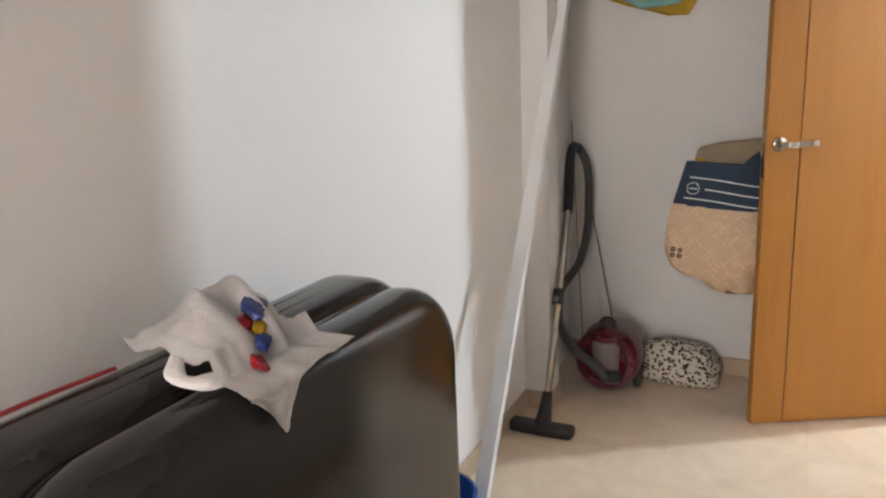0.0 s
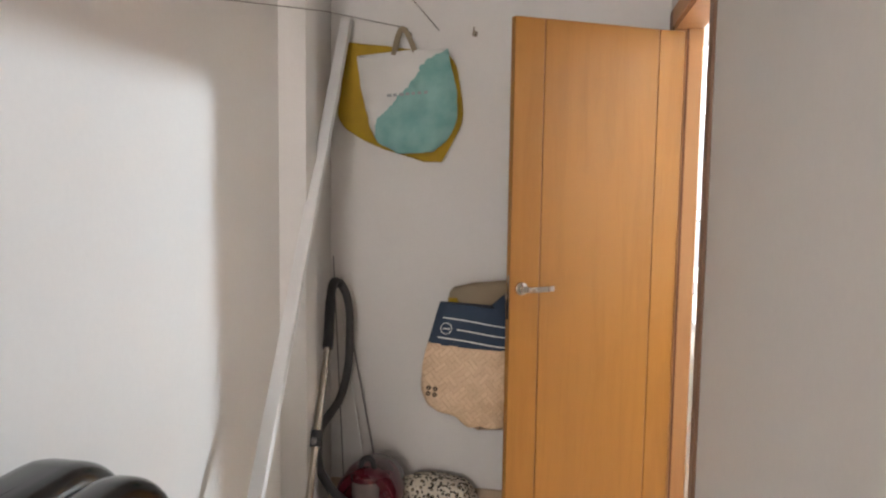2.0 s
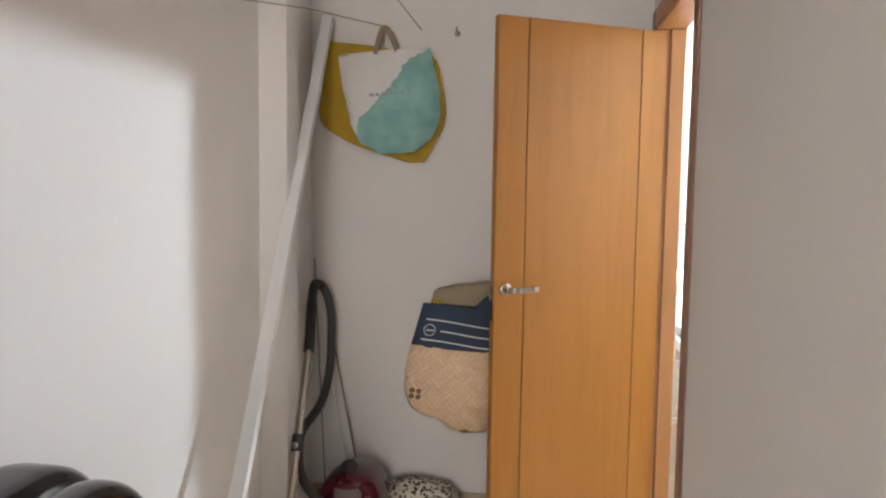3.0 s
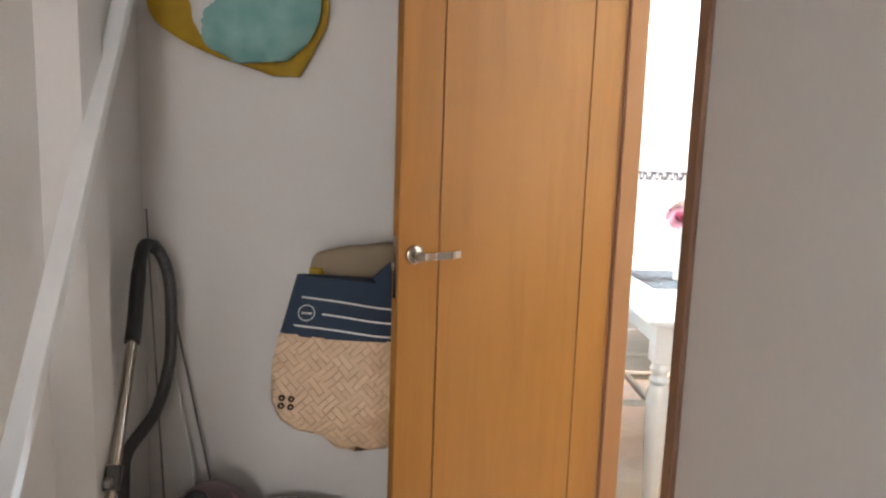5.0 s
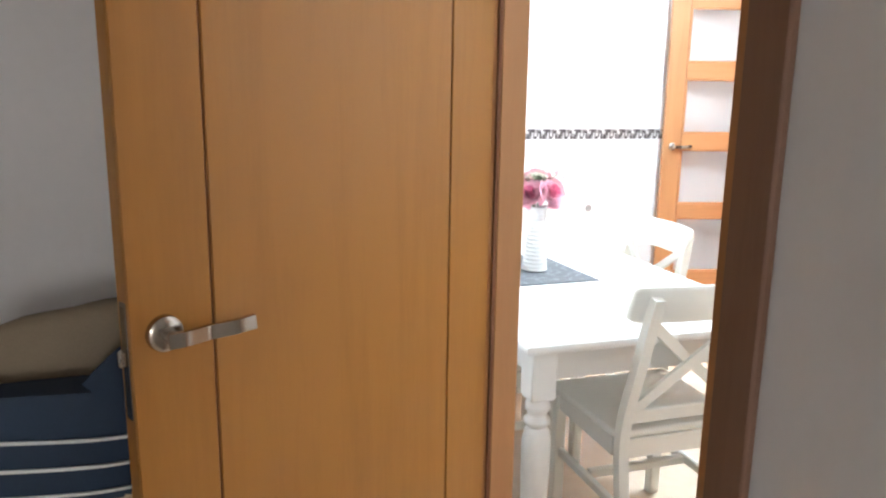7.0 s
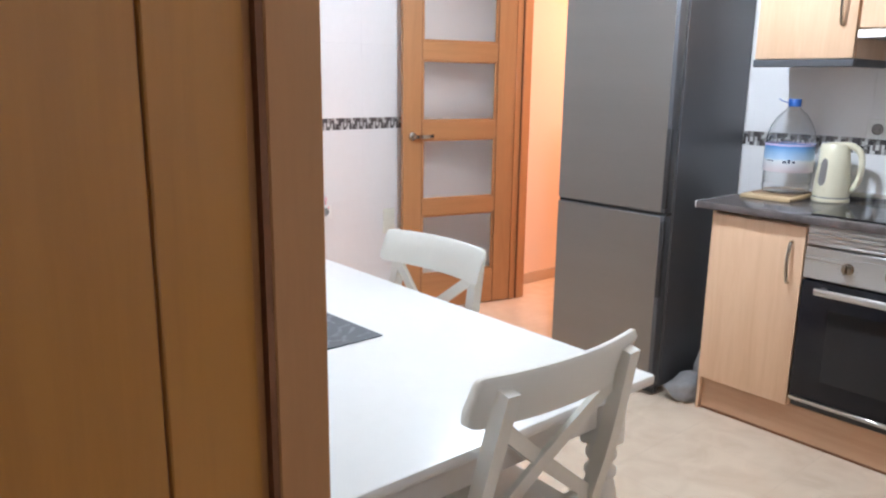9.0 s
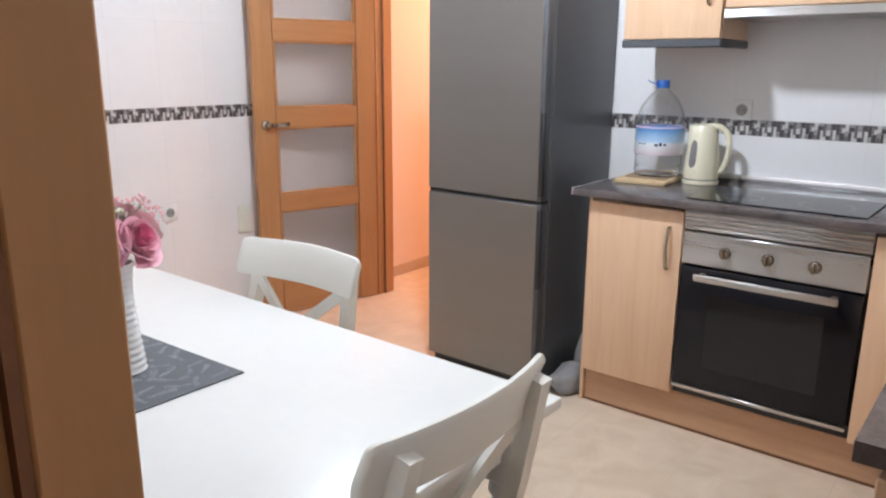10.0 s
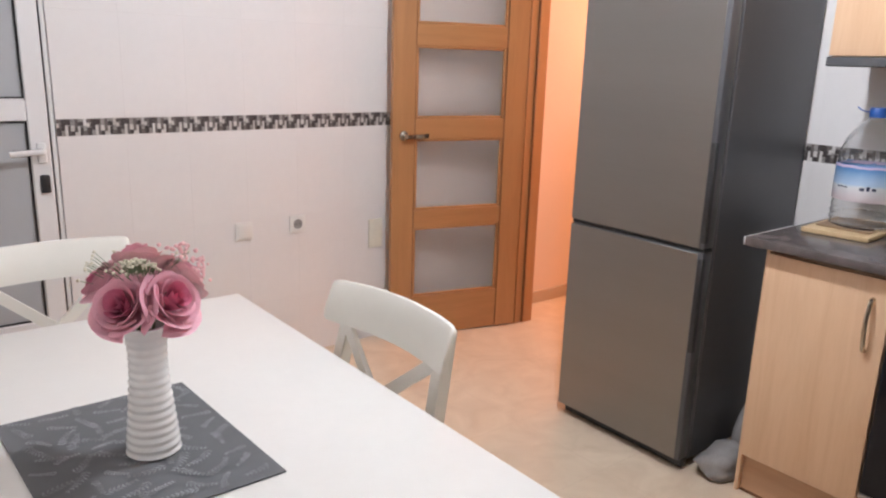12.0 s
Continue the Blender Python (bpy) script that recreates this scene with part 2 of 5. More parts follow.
def mesh_of(name, bm, material, angle=40):
    bmesh.ops.recalc_face_normals(bm, faces=bm.faces)
    me = bpy.data.meshes.new(name)
    bm.to_mesh(me)
    bm.free()
    me.materials.append(material)
    me.shade_smooth()
    me.set_sharp_from_angle(angle=radians(angle))
    return me


def part(name, bm, material, parent, label="", angle=40):
    ob = new(name, mesh_of(name, bm, material, angle))
    ob.parent = parent
    if label:
        ob["label"] = label
    return ob


def thing(name, m, label, category, group=""):
    ob = new(name)
    ob.empty_display_size = 0.05
    ob.matrix_basis = m
    return tagged(ob, label, category, group)


def solid(name, bm, material, label, category, kind="", m=None, angle=40):
    ob = new(name, mesh_of(name, bm, material, angle))
    if m is not None:
        ob.matrix_basis = m
    return tagged(ob, label, category, kind=kind)


def curve_pts(ctrl, steps=8):
    """A smooth line through the control points (Catmull-Rom)."""
    c = [Vector(p) for p in ctrl]
    c = [2 * c[0] - c[1]] + c + [2 * c[-1] - c[-2]]
    out = []
    for i in range(1, len(c) - 2):
        for s in range(steps):
            t = s / steps
            p0, p1, p2, p3 = c[i - 1:i + 3]
            out.append(0.5 * (2 * p1 + (p2 - p0) * t + (2 * p0 - 5 * p1 + 4 * p2 - p3) * t * t + (3 * p1 - p0 - 3 * p2 + p3) * t ** 3))
    return out + [c[-2]]


# ---- the large structure ----
CEIL = 2.5
LX, LY0, LY1 = -1.48, -6.2, 0.14          # laundry: long wall, far ends
KX, KY0, KY1 = 3.06, -0.86, 2.95          # kitchen: range wall, ends
solid("floor", block((-1.7, -6.4, -0.12), (6.0, 3.1, 0.0), 0), FLOOR, "polished cream stoneware floor with faint veining", "floor", "structure")
solid("ceiling_laundry", block((LX - 0.1, LY0 - 0.1, CEIL), (-0.04, LY1 + 0.1, CEIL + 0.1), 0), CEILING, "plain white painted ceiling", "ceiling", "structure")
solid("ceiling_kitchen", block((-0.04, KY0 - 0.1, CEIL), (KX + 0.1, KY1 + 0.1, CEIL + 0.1), 0), CEILING, "plain white painted ceiling", "ceiling", "structure")
solid("ceiling_hall", block((KX + 0.1, 1.5, CEIL), (6.0, 3.0, CEIL + 0.1), 0), CEILING, "plain white painted hall ceiling", "ceiling", "structure")


def wall(name, boxes, material, label):
    bm = bmesh.new()
    for lo, hi in boxes:
        slab(bm, lo, hi, 0)
    return solid(name, bm, material, label, "wall", "structure")


wall("wall_laundry_west", [((LX - 0.1, LY0 - 0.1, 0), (LX, LY1 + 0.1, CEIL))], PLASTER, "white plastered laundry wall, lightly marked")
wall("wall_laundry_north", [((LX, LY1, 0), (-0.04, LY1 + 0.1, CEIL))], PLASTER, "white plastered end wall of the laundry")
wall("wall_laundry_south", [((LX, LY0 - 0.1, 0), (-1.25, LY0, CEIL)), ((-0.3, LY0 - 0.1, 0), (-0.04, LY0, CEIL)), ((-1.25, LY0 - 0.1, 0), (-0.3, LY0, 0.95)), ((-1.25, LY0 - 0.1, 2.15), (-0.3, LY0, CEIL))], PLASTER, "white plastered laundry wall with a window opening")
wall("wall_partition", [((-0.04, LY0 - 0.1, 0), (0.06, -0.765, CEIL)), ((-0.04, 0.03, 0), (0.06, KY1, CEIL)), ((-0.04, -0.765, 2.07), (0.06, 0.03, CEIL))], PLASTER, "white plastered partition between laundry and kitchen")
wall("pilaster", [((LX, -0.479, 0), (-1.378, -0.36, CEIL))], PLASTER, "white plastered pilaster on the laundry wall")
wall("wall_kitchen_south", [((0.06, KY0 - 0.1, 0), (KX + 0.1, KY0, CEIL))], PLASTER, "plain white kitchen wall behind the worktop")
wall("wall_kitchen_north", [((-0.04, KY1, 0), (0.06, KY1 + 0.1, CEIL)), ((0.06, KY1, 0), (0.10, KY1 + 0.1, CEIL)), ((0.10, KY1, 2.10), (0.86, KY1 + 0.1, CEIL)), ((0.86, KY1, 0), (KX + 0.1, KY1 + 0.1, CEIL))], GROUT, "kitchen wall clad in white glazed tiles")
wall("wall_kitchen_east", [((KX, KY0, 0), (KX + 0.1, 1.85, CEIL)), ((KX, 2.70, 0), (KX + 0.1, KY1, CEIL)), ((KX, 1.85, 2.08), (KX + 0.1, 2.70, CEIL))], GROUT, "kitchen range wall clad in white glazed tiles")
wall("wall_hall_north", [((KX + 0.1, 2.87, 0), (6.0, 2.97, CEIL))], HALLPAINT, "hall wall in warm peach paint")
wall("wall_hall_south", [((KX + 0.1, 1.5, 0), (6.0, 1.6, CEIL))], HALLPAINT, "hall wall in warm peach paint")
wall("wall_hall_east", [((5.9, 1.6, 0), (6.0, 2.87, CEIL))], HALLPAINT, "hall end wall in warm peach paint")
wall("wall_white_door_back", [((0.0, KY1 + 0.6, 0), (1.0, KY1 + 0.7, CEIL)), ((0.0, KY1 + 0.1, 0), (0.08, KY1 + 0.6, CEIL)), ((0.92, KY1 + 0.1, 0), (1.0, KY1 + 0.6, CEIL))], PLASTER, "pale wall beyond the white door")

for nm, lo, hi in (("baseboard_laundry_west", (LX, LY0, 0), (LX + 0.012, -0.479, 0.075)),
                   ("baseboard_pilaster", (LX, -0.491, 0), (-1.366, -0.479, 0.075)),
                   ("baseboard_pilaster_side", (-1.378, -0.479, 0), (-1.366, -0.36, 0.075)),
                   ("baseboard_laundry_north", (LX, LY1 - 0.012, 0), (-0.04, LY1, 0.075)),
                   ("baseboard_partition", (-0.052, LY0, 0), (-0.04, -0.84, 0.075)),
                   ("baseboard_hall", (KX + 0.12, 2.858, 0), (5.9, 2.87, 0.075))):
    solid(nm, block(lo, hi, 0.002), SKIRT, "beige tiled skirting at the foot of the wall", "baseboard", "structure")


def doorframe(name, y0, y1, x0, x1, top, label, material, front):
    """Lining with a stop and flat casings on both faces; the opening runs y0..y1, the wall x0..x1."""
    fr = thing(name, pose(0, 0, 0), label, "door frame")
    fr["kind"] = "structure"
    for nm, ya, yb, s in (("jamb", y0 - 0.03, y0, 1), ("jamb", y1, y1 + 0.03, -1)):
        part(nm, block((x0, ya, 0), (x1, yb, top), 0.002), material, fr)
        st = (y0, y0 + 0.012) if s > 0 else (y1 - 0.012, y1)
        part("stop", block((x0 + 0.053, st[0], 0), (x1, st[1], top), 0.002), material, fr)
        part("rebate_seal", block((x0 + 0.046, st[0] + 0.001, 0.001), (x0 + 0.0528, st[1] - 0.001, top), 0), GROOVE, fr, "dark rebate seal")
        for xa, xb in ((x0 - 0.008, x0 + 0.004), (x1 - 0.004, x1 + 0.008)):
            ca = (y0 - 0.078, y0 - 0.02) if s > 0 else (y1 + 0.02, y1 + 0.095)
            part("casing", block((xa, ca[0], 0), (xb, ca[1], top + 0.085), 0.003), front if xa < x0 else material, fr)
    part("head", block((x0, y0 - 0.03, top), (x1, y1 + 0.03, top + 0.03), 0.002), material, fr)
    for xa, xb in ((x0 - 0.008, x0 + 0.004), (x1 - 0.004, x1 + 0.008)):
        part("head_casing", block((xa, y0 - 0.0195, top + 0.0105), (xb, y1 + 0.0195, top + 0.085), 0.003), material, fr)
    return fr


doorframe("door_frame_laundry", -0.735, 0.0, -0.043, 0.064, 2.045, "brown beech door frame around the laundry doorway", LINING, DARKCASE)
doorframe("door_frame_hall", 1.93, 2.665, 3.05, 3.17, 2.045, "reddish beech door frame towards the hall", REDBEECH, REDBEECH)


def lever_set(parent, x, z, out, to):
    """A round rose with a bent flat lever; out is the side it stands on, to the way the lever points."""
    rose = lathe(bmesh.new(), [(0, 0.012), (0.020, 0.012), (0.0245, 0.009), (0.026, 0.0)], n=24, axis="Y")
    for v in rose.verts:
        v.co = Vector((x + v.co.x, out * v.co.y if out > 0 else -v.co.y, z + v.co.z))
        v.co.y += 0.0 if out < 0 else 0.035
    r = part("rose", rose, CHROME, parent, "satin nickel rose")
    f = (lambda d: 0.035 + d) if out > 0 else (lambda d: -d)
    part("neck", tube(bmesh.new(), [(x, f(0.010), z), (x, f(0.040), z)], 0.010, 12), CHROME, r, "short round neck")
    h = bar(bmesh.new(), curve_pts([(x - to * 0.012, f(0.040), z), (x + to * 0.012, f(0.043), z), (x + to * 0.045, f(0.036), z - 0.001), (x + to * 0.062, f(0.040), z), (x + to * 0.085, f(0.047), z + 0.002), (x + to * 0.112, f(0.048), z + 0.004)], 5), 0.0085, 0.020)
    bmesh.ops.bevel(h, geom=[e for e in h.edges if e.calc_face_angle(0) > 0.9], offset=0.003, segments=2, affect="EDGES")
    part("lever", h, CHROME, r, "flat waved satin nickel lever")


# laundry door leaf, hung on the far jamb and standing open into the laundry
W, TH = 0.728, 0.035
leaf = thing("door_laundry", pose(0.0, -0.002, 0.008, 0, 0, 28.4), "open honey-coloured beech door with two vertical grooves", "door")
leaf["kind"] = "structure"
G = 0.12
part("core", block((-W + 0.004, 0.004, 0.0), (-0.004, TH - 0.004, 2.027), 0), GROOVE, leaf)
for a, b in ((-W, -W + G - 0.0022), (-W + G + 0.0022, -G - 0.0022), (-G + 0.0022, -0.005)):
    part("panel", block((a, 0.0, 0.0), (b, 0.006, 2.027), 0.0015), HONEY, leaf)
    part("panel", block((a, TH - 0.006, 0.0), (b, TH, 2.027), 0.0015), HONEY, leaf)
part("edge_strip", block((-W, 0.0062, 0.0), (-W + 0.005, TH - 0.0062, 2.027), 0), HONEY, leaf)
part("lock_plate", block((-W - 0.0015, 0.008, 0.925), (-W + 0.001, TH - 0.008, 1.09), 0.0006), CHROME, leaf, "narrow steel lock plate")
part("latch", block((-W - 0.012, 0.013, 1.0), (-W, TH - 0.013, 1.025), 0.003), CHROME, leaf)
lever_set(leaf, -W + 0.045, 1.042, -1, 1)
lever_set(leaf, -W + 0.045, 1.042, 1, 1)
for z in (0.25, 1.02, 1.8):
    part("hinge", lathe(bmesh.new(), [(0, 0), (0.007, 0), (0.007, 0.09), (0, 0.09)], (-0.004, TH + 0.004, z), 12), CHROME, leaf, "steel hinge knuckle")

# glazed kitchen door, swung open almost flat in front of the tiled wall
gd = thing("door_glazed", pose(3.035, 2.66, 0.008, 0, 0, -14.4), "open reddish beech door with satin glass panes", "door")
gd["kind"] = "structure"
GW = 0.735
for a, b in ((-GW, -GW + 0.115), (-0.118, 0.0)):
    part("stile", block((a, 0, 0), (b, TH, 2.027), 0.002), REDBEECH, gd)
part("inner_line", block((-GW + 0.1155, 0.006, 0.0), (-GW + 0.1195, TH - 0.006, 2.027), 0), GROOVE, gd)
part("inner_line", block((-0.1225, 0.006, 0.0), (-0.1185, TH - 0.006, 2.027), 0), GROOVE, gd)
rails = [(0.0, 0.215), (0.583, 0.675), (1.035, 1.137), (1.484, 1.586), (1.925, 2.027)]
for i, (a, b) in enumerate(rails):
    part("rail", block((-GW + 0.12, 0.001, a), (-0.123, TH - 0.001, b), 0.002), REDBEECHX, gd)
for (a, b), (c, d) in zip(rails, rails[1:]):
    x0, x1 = -GW + 0.12, -0.123
    p = part("pane", block((x0 + 0.012, 0.014, b + 0.008), (x1 - 0.012, 0.020, c - 0.008), 0), FROST, gd, "satin glass pane")
    p.visible_shadow = False
    for lo, hi in (((x0, 0.005, b), (x0 + 0.014, 0.030, c)), ((x1 - 0.014, 0.005, b), (x1, 0.030, c)), ((x0 + 0.014, 0.005, b), (x1 - 0.014, 0.030, b + 0.012)), ((x0 + 0.014, 0.005, c - 0.012), (x1 - 0.014, 0.030, c))):
        part("glazing_bead", block(lo, hi, 0.003), REDBEECHX, p)
lever_set(gd, -GW + 0.06, 1.052, -1, 1)

# white aluminium door in the tiled wall
wd = thing("door_white", pose(0, 0, 0), "closed white aluminium door with two glass panes", "door")
wd["kind"] = "structure"
for lo, hi in (((0.105, 2.945, 0), (0.135, 3.02, 2.095)), ((0.84, 2.945, 0), (0.857, 3.02, 2.095)), ((0.135, 2.945, 2.06), (0.84, 3.02, 2.095))):
    part("frame", block(lo, hi, 0.003), WHITEALU, wd)
for lo, hi in (((0.14, 2.935, 0.01), (0.225, 2.985, 2.055)), ((0.765, 2.935, 0.01), (0.834, 2.985, 2.055)), ((0.225, 2.936, 1.975), (0.765, 2.984, 2.055)), ((0.225, 2.936, 1.165), (0.765, 2.984, 1.246)), ((0.225, 2.936, 0.01), (0.765, 2.984, 0.39))):
    part("leaf_bar", block(lo, hi, 0.004), WHITEALU, wd)
for a, b in ((0.39, 1.165), (1.246, 1.975)):
    p = part("pane", block((0.22, 2.957, a - 0.005), (0.77, 2.963, b + 0.005), 0), MILK, wd, "milky glass pane")
    p.visible_shadow = False
    for lo, hi in (((0.2255, 2.947, a), (0.231, 2.957, b)), ((0.759, 2.947, a), (0.7645, 2.957, b)), ((0.231, 2.947, a), (0.759, 2.957, a + 0.006)), ((0.231, 2.947, b - 0.006), (0.759, 2.957, b))):
        part("gasket", block(lo, hi, 0), RUBBER, p)
part("seal", block((0.8345, 2.94, 0.01), (0.8395, 2.975, 2.055), 0), RUBBER, wd)
hp = part("handle_plate", block((0.785, 2.922, 1.01), (0.817, 2.936, 1.085), 0.006, 2), WHITEALU, wd)
part("handle", tube(bmesh.new(), curve_pts([(0.80, 2.93, 1.055), (0.80, 2.892, 1.055), (0.785, 2.885, 1.055), (0.69, 2.888, 1.05)], 6), 0.011, 10), WHITEALU, hp, "white lever handle")
part("lock", block((0.787, 2.921, 0.895), (0.821, 2.936, 0.965), 0.007, 2), BLACKPLASTIC, wd, "black lock escutcheon")

# laundry window behind the walk
win = thing("window_laundry", pose(0, 0, 0), "white aluminium laundry window with two panes", "window")
win["kind"] = "structure"
for lo, hi in (((-1.25, LY0 - 0.08, 0.95), (-1.20, LY0 - 0.02, 2.15)), ((-0.35, LY0 - 0.08, 0.95), (-0.30, LY0 - 0.02, 2.15)), ((-1.20, LY0 - 0.08, 0.95), (-0.35, LY0 - 0.02, 1.0)), ((-1.20, LY0 - 0.08, 2.10), (-0.35, LY0 - 0.02, 2.15)), ((-0.80, LY0 - 0.079, 1.0), (-0.75, LY0 - 0.021, 2.10))):
    part("window_frame", block(lo, hi, 0.004), WHITEALU, win)
for a, b in ((-1.20, -0.80), (-0.75, -0.35)):
    p = part("pane", block((a, LY0 - 0.054, 1.0), (b, LY0 - 0.048, 2.10), 0), CLEAR, win)
    p.visible_shadow = False

# lamps
area("laundry_daylight", look((-0.775, LY0 - 0.12, 1.55), (-0.775, 0, 1.2)), 0.9, 1.15, LAUNDRY_WINDOW, (1.0, 0.93, 0.865))
cl = thing("ceiling_lamp", pose(1.7, 1.04, 0), "round cool white bulb on a ceiling rose, switched on", "lamp")
part("canopy", lathe(bmesh.new(), [(0, CEIL), (0.06, CEIL), (0.055, CEIL - 0.02), (0.03, CEIL - 0.045), (0, CEIL - 0.045)], n=24), WHITEALU, cl)
part("bulb", lathe(bmesh.new(), [(0, 2.454)] + [(0.06 * math.sin(radians(a)), 2.394 + 0.06 * math.cos(radians(a))) for a in range(15, 180, 15)] + [(0, 2.334)], n=24), glow("lit_cool_white_bulb", (0.80, 0.93, 1.0), KITCHEN_LAMP), cl, "lit cool white bulb")
hl = thing("hall_lamp", pose(4.3, 2.2, 0), "round white hall ceiling lamp", "lamp")
part("base", lathe(bmesh.new(), [(0, CEIL), (0.13, CEIL), (0.13, CEIL - 0.03), (0, CEIL - 0.03)], n=28), WHITEALU, hl)
part("globe", lathe(bmesh.new(), [(0.12, CEIL - 0.0305), (0.125, CEIL - 0.05), (0.09, CEIL - 0.075), (0, CEIL - 0.085)], n=28), glow("lit_warm_globe", (1.0, 0.6, 0.3), 5.0), hl, "warm lit opal globe")
area("hall_light", look((4.3, 2.2, CEIL - 0.09), (4.3, 2.2, 0)), 0.22, 0.22, HALL_LAMP, (1.0, 0.54, 0.30))

# ---- kitchen furniture ----
def turned_leg(h):
    s = h / 0.72
    prof = [(0.0, 0.0), (0.020, 0.0), (0.026, 0.02), (0.030, 0.05), (0.036, 0.20), (0.040, 0.36), (0.041, 0.44), (0.034, 0.475), (0.027, 0.485), (0.037, 0.497), (0.037, 0.507), (0.027, 0.519), (0.027, 0.527), (0.036, 0.54), (0.036, 0.55), (0.030, 0.562), (0.030, 0.57)]
    bm = lathe(bmesh.new(), [(r, z * s) for r, z in prof], n=20)
    return slab(bm, (-0.037, -0.037, 0.57 * s), (0.037, 0.037, h), 0.004)


table = thing("dining_table", pose(0.662, 1.075, 0), "white lacquered dining table with turned legs", "table")
part("tabletop", block((-0.435, -0.78, 0.715), (0.435, 0.78, 0.74), 0.007, 2), WHITELACQ, table)
for y in (-0.70, 0.70):
    part("apron", block((-0.325, y - 0.011, 0.615), (0.325, y + 0.011, 0.715), 0.003), WHITELACQ, table)
for x in (-0.36, 0.36):
    part("apron", block((x - 0.011, -0.665, 0.615), (x + 0.011, 0.665, 0.715), 0.003), WHITELACQ, table)
leg0 = mesh_of("leg", turned_leg(0.715), WHITELACQ)
for x in (-0.36, 0.36):
    for y in (-0.70, 0.70):
        o = new("leg", leg0)
        o.parent, o.location = table, (x, y, 0)


def chair(m, label):
    """Cross-back chair facing +y, its back at y = -0.2."""
    ch = thing("dining_chair", m, label, "chair", "chairs round the table")
    seat = block((-0.205, -0.2, 0.425), (0.205, 0.21, 0.45), 0.011, 3)
    for v in seat.verts:
        v.co.x *= 1.0 + 0.12 * (v.co.y + 0.2) / 0.41
        if v.co.z > 0.44:
            v.co.z -= 0.008 * max(0, 1 - (v.co.x / 0.16) ** 2) * max(0, 1 - (v.co.y / 0.17) ** 2)
    part("seat", seat, CHAIRWHITE, ch)
    for x in (-0.19, 0.19):
        lg = bar(bmesh.new(), [(x, 0.18, 0.0), (x, 0.18, 0.425)], 0.038, 0.038, (0, 1, 0))
        bmesh.ops.bevel(lg, geom=list(lg.edges), offset=0.004, segments=1, affect="EDGES")
        part("leg", lg, CHAIRWHITE, ch)
        back = curve_pts([(x * 0.97, -0.262, 0.0), (x * 0.98, -0.215, 0.25), (x * 0.99, -0.20, 0.45), (x * 0.96, -0.247, 0.65), (x * 0.89, -0.293, 0.862)], 5)
        lg = bar(bmesh.new(), back, 0.031, 0.032, (0, 1, 0))
        bmesh.ops.bevel(lg, geom=[e for e in lg.edges if e.calc_length() > 0.03 and len(e.link_faces) == 2 and e.calc_face_angle(0) > 0.9], offset=0.005, segments=1, affect="EDGES")
        part("back_post", lg, CHAIRWHITE, ch)
    # broad, curved top rail in front of the posts
    tr = bmesh.new()
    rings = []
    for u in (-1.0, -0.985, -0.955, -0.91, -0.83, -0.68, -0.5, -0.3, -0.1, 0.1, 0.3, 0.5, 0.68, 0.83, 0.91, 0.955, 0.985, 1.0):
        # the corners are rounded off towards both ends
        cut = 0.011 * (1 - math.sqrt(max(0.0, 1 - (max(0.0, abs(u) - 0.91) / 0.09) ** 2)))
        x = 0.222 * u
        y = -0.288 + 0.036 * (u * u)
        hb, ht = 0.788 + cut, 0.888 + 0.003 * (1 - u * u) - cut
        t = 0.0115 - 0.3 * cut
        rings.append([tr.verts.new(q) for q in ((x, y - t + 0.012, hb), (x, y + t + 0.012, hb), (x, y + t + 0.010, hb + 0.02), (x, y + t - 0.012, ht - 0.01), (x, y + t * 0.4 - 0.013, ht), (x, y - t * 0.4 - 0.013, ht), (x, y - t - 0.012, ht - 0.01), (x, y - t + 0.010, hb + 0.02))])
    for a, b in zip(rings, rings[1:]):
        for k in range(8):
            tr.faces.new((a[k], a[(k + 1) % 8], b[(k + 1) % 8], b[k]))
    tr.faces.new(rings[0][::-1])
    tr.faces.new(rings[-1])
    part("top_rail", tr, CHAIRWHITE, ch, angle=50)
    part("low_rail", block((-0.176, -0.212, 0.475), (0.176, -0.186, 0.515), 0.004), CHAIRWHITE, ch)
    for s in (-1, 1):
        cr = bar(bmesh.new(), curve_pts([(s * -0.165, -0.207, 0.515), (0, -0.222 - 0.006 * s, 0.65), (s * 0.160, -0.262, 0.785)], 5), 0.030, 0.013, (0, 1, 0))
        part("cross_bar", cr, CHAIRWHITE, ch)
    for x in (-0.186, 0.186):
        part("stretcher", block((x - 0.010, -0.20, 0.20), (x + 0.010, 0.165, 0.228), 0.003), CHAIRWHITE, ch)
    part("stretcher", block((-0.17, -0.013, 0.205), (0.17, 0.013, 0.231), 0.003), CHAIRWHITE, ch)
    for y in (-0.19, 0.185):
        part("seat_rail", block((-0.17, y - 0.011, 0.365), (0.17, y + 0.011, 0.424), 0.003), CHAIRWHITE, ch)
    for x in (-0.19, 0.19):
        part("seat_rail", block((x - 0.011, -0.17, 0.365), (x + 0.011, 0.16, 0.424), 0.003), CHAIRWHITE, ch)
    return ch


c0 = chair(pose(0.735, 0.53, 0), "white lacquered cross-back chair tucked under the table end")
for m, lab in ((pose(0.914, 1.161, 0, 0, 0, 94), "white lacquered cross-back chair at the table's long side"), (pose(0.645, 1.85, 0, 0, 0, 180), "white lacquered cross-back chair at the table's far end"), (pose(0.44, 1.1, 0, 0, 0, -90), "white lacquered cross-back chair pushed under the table")):
    tagged(copy_thing(c0, m), lab)

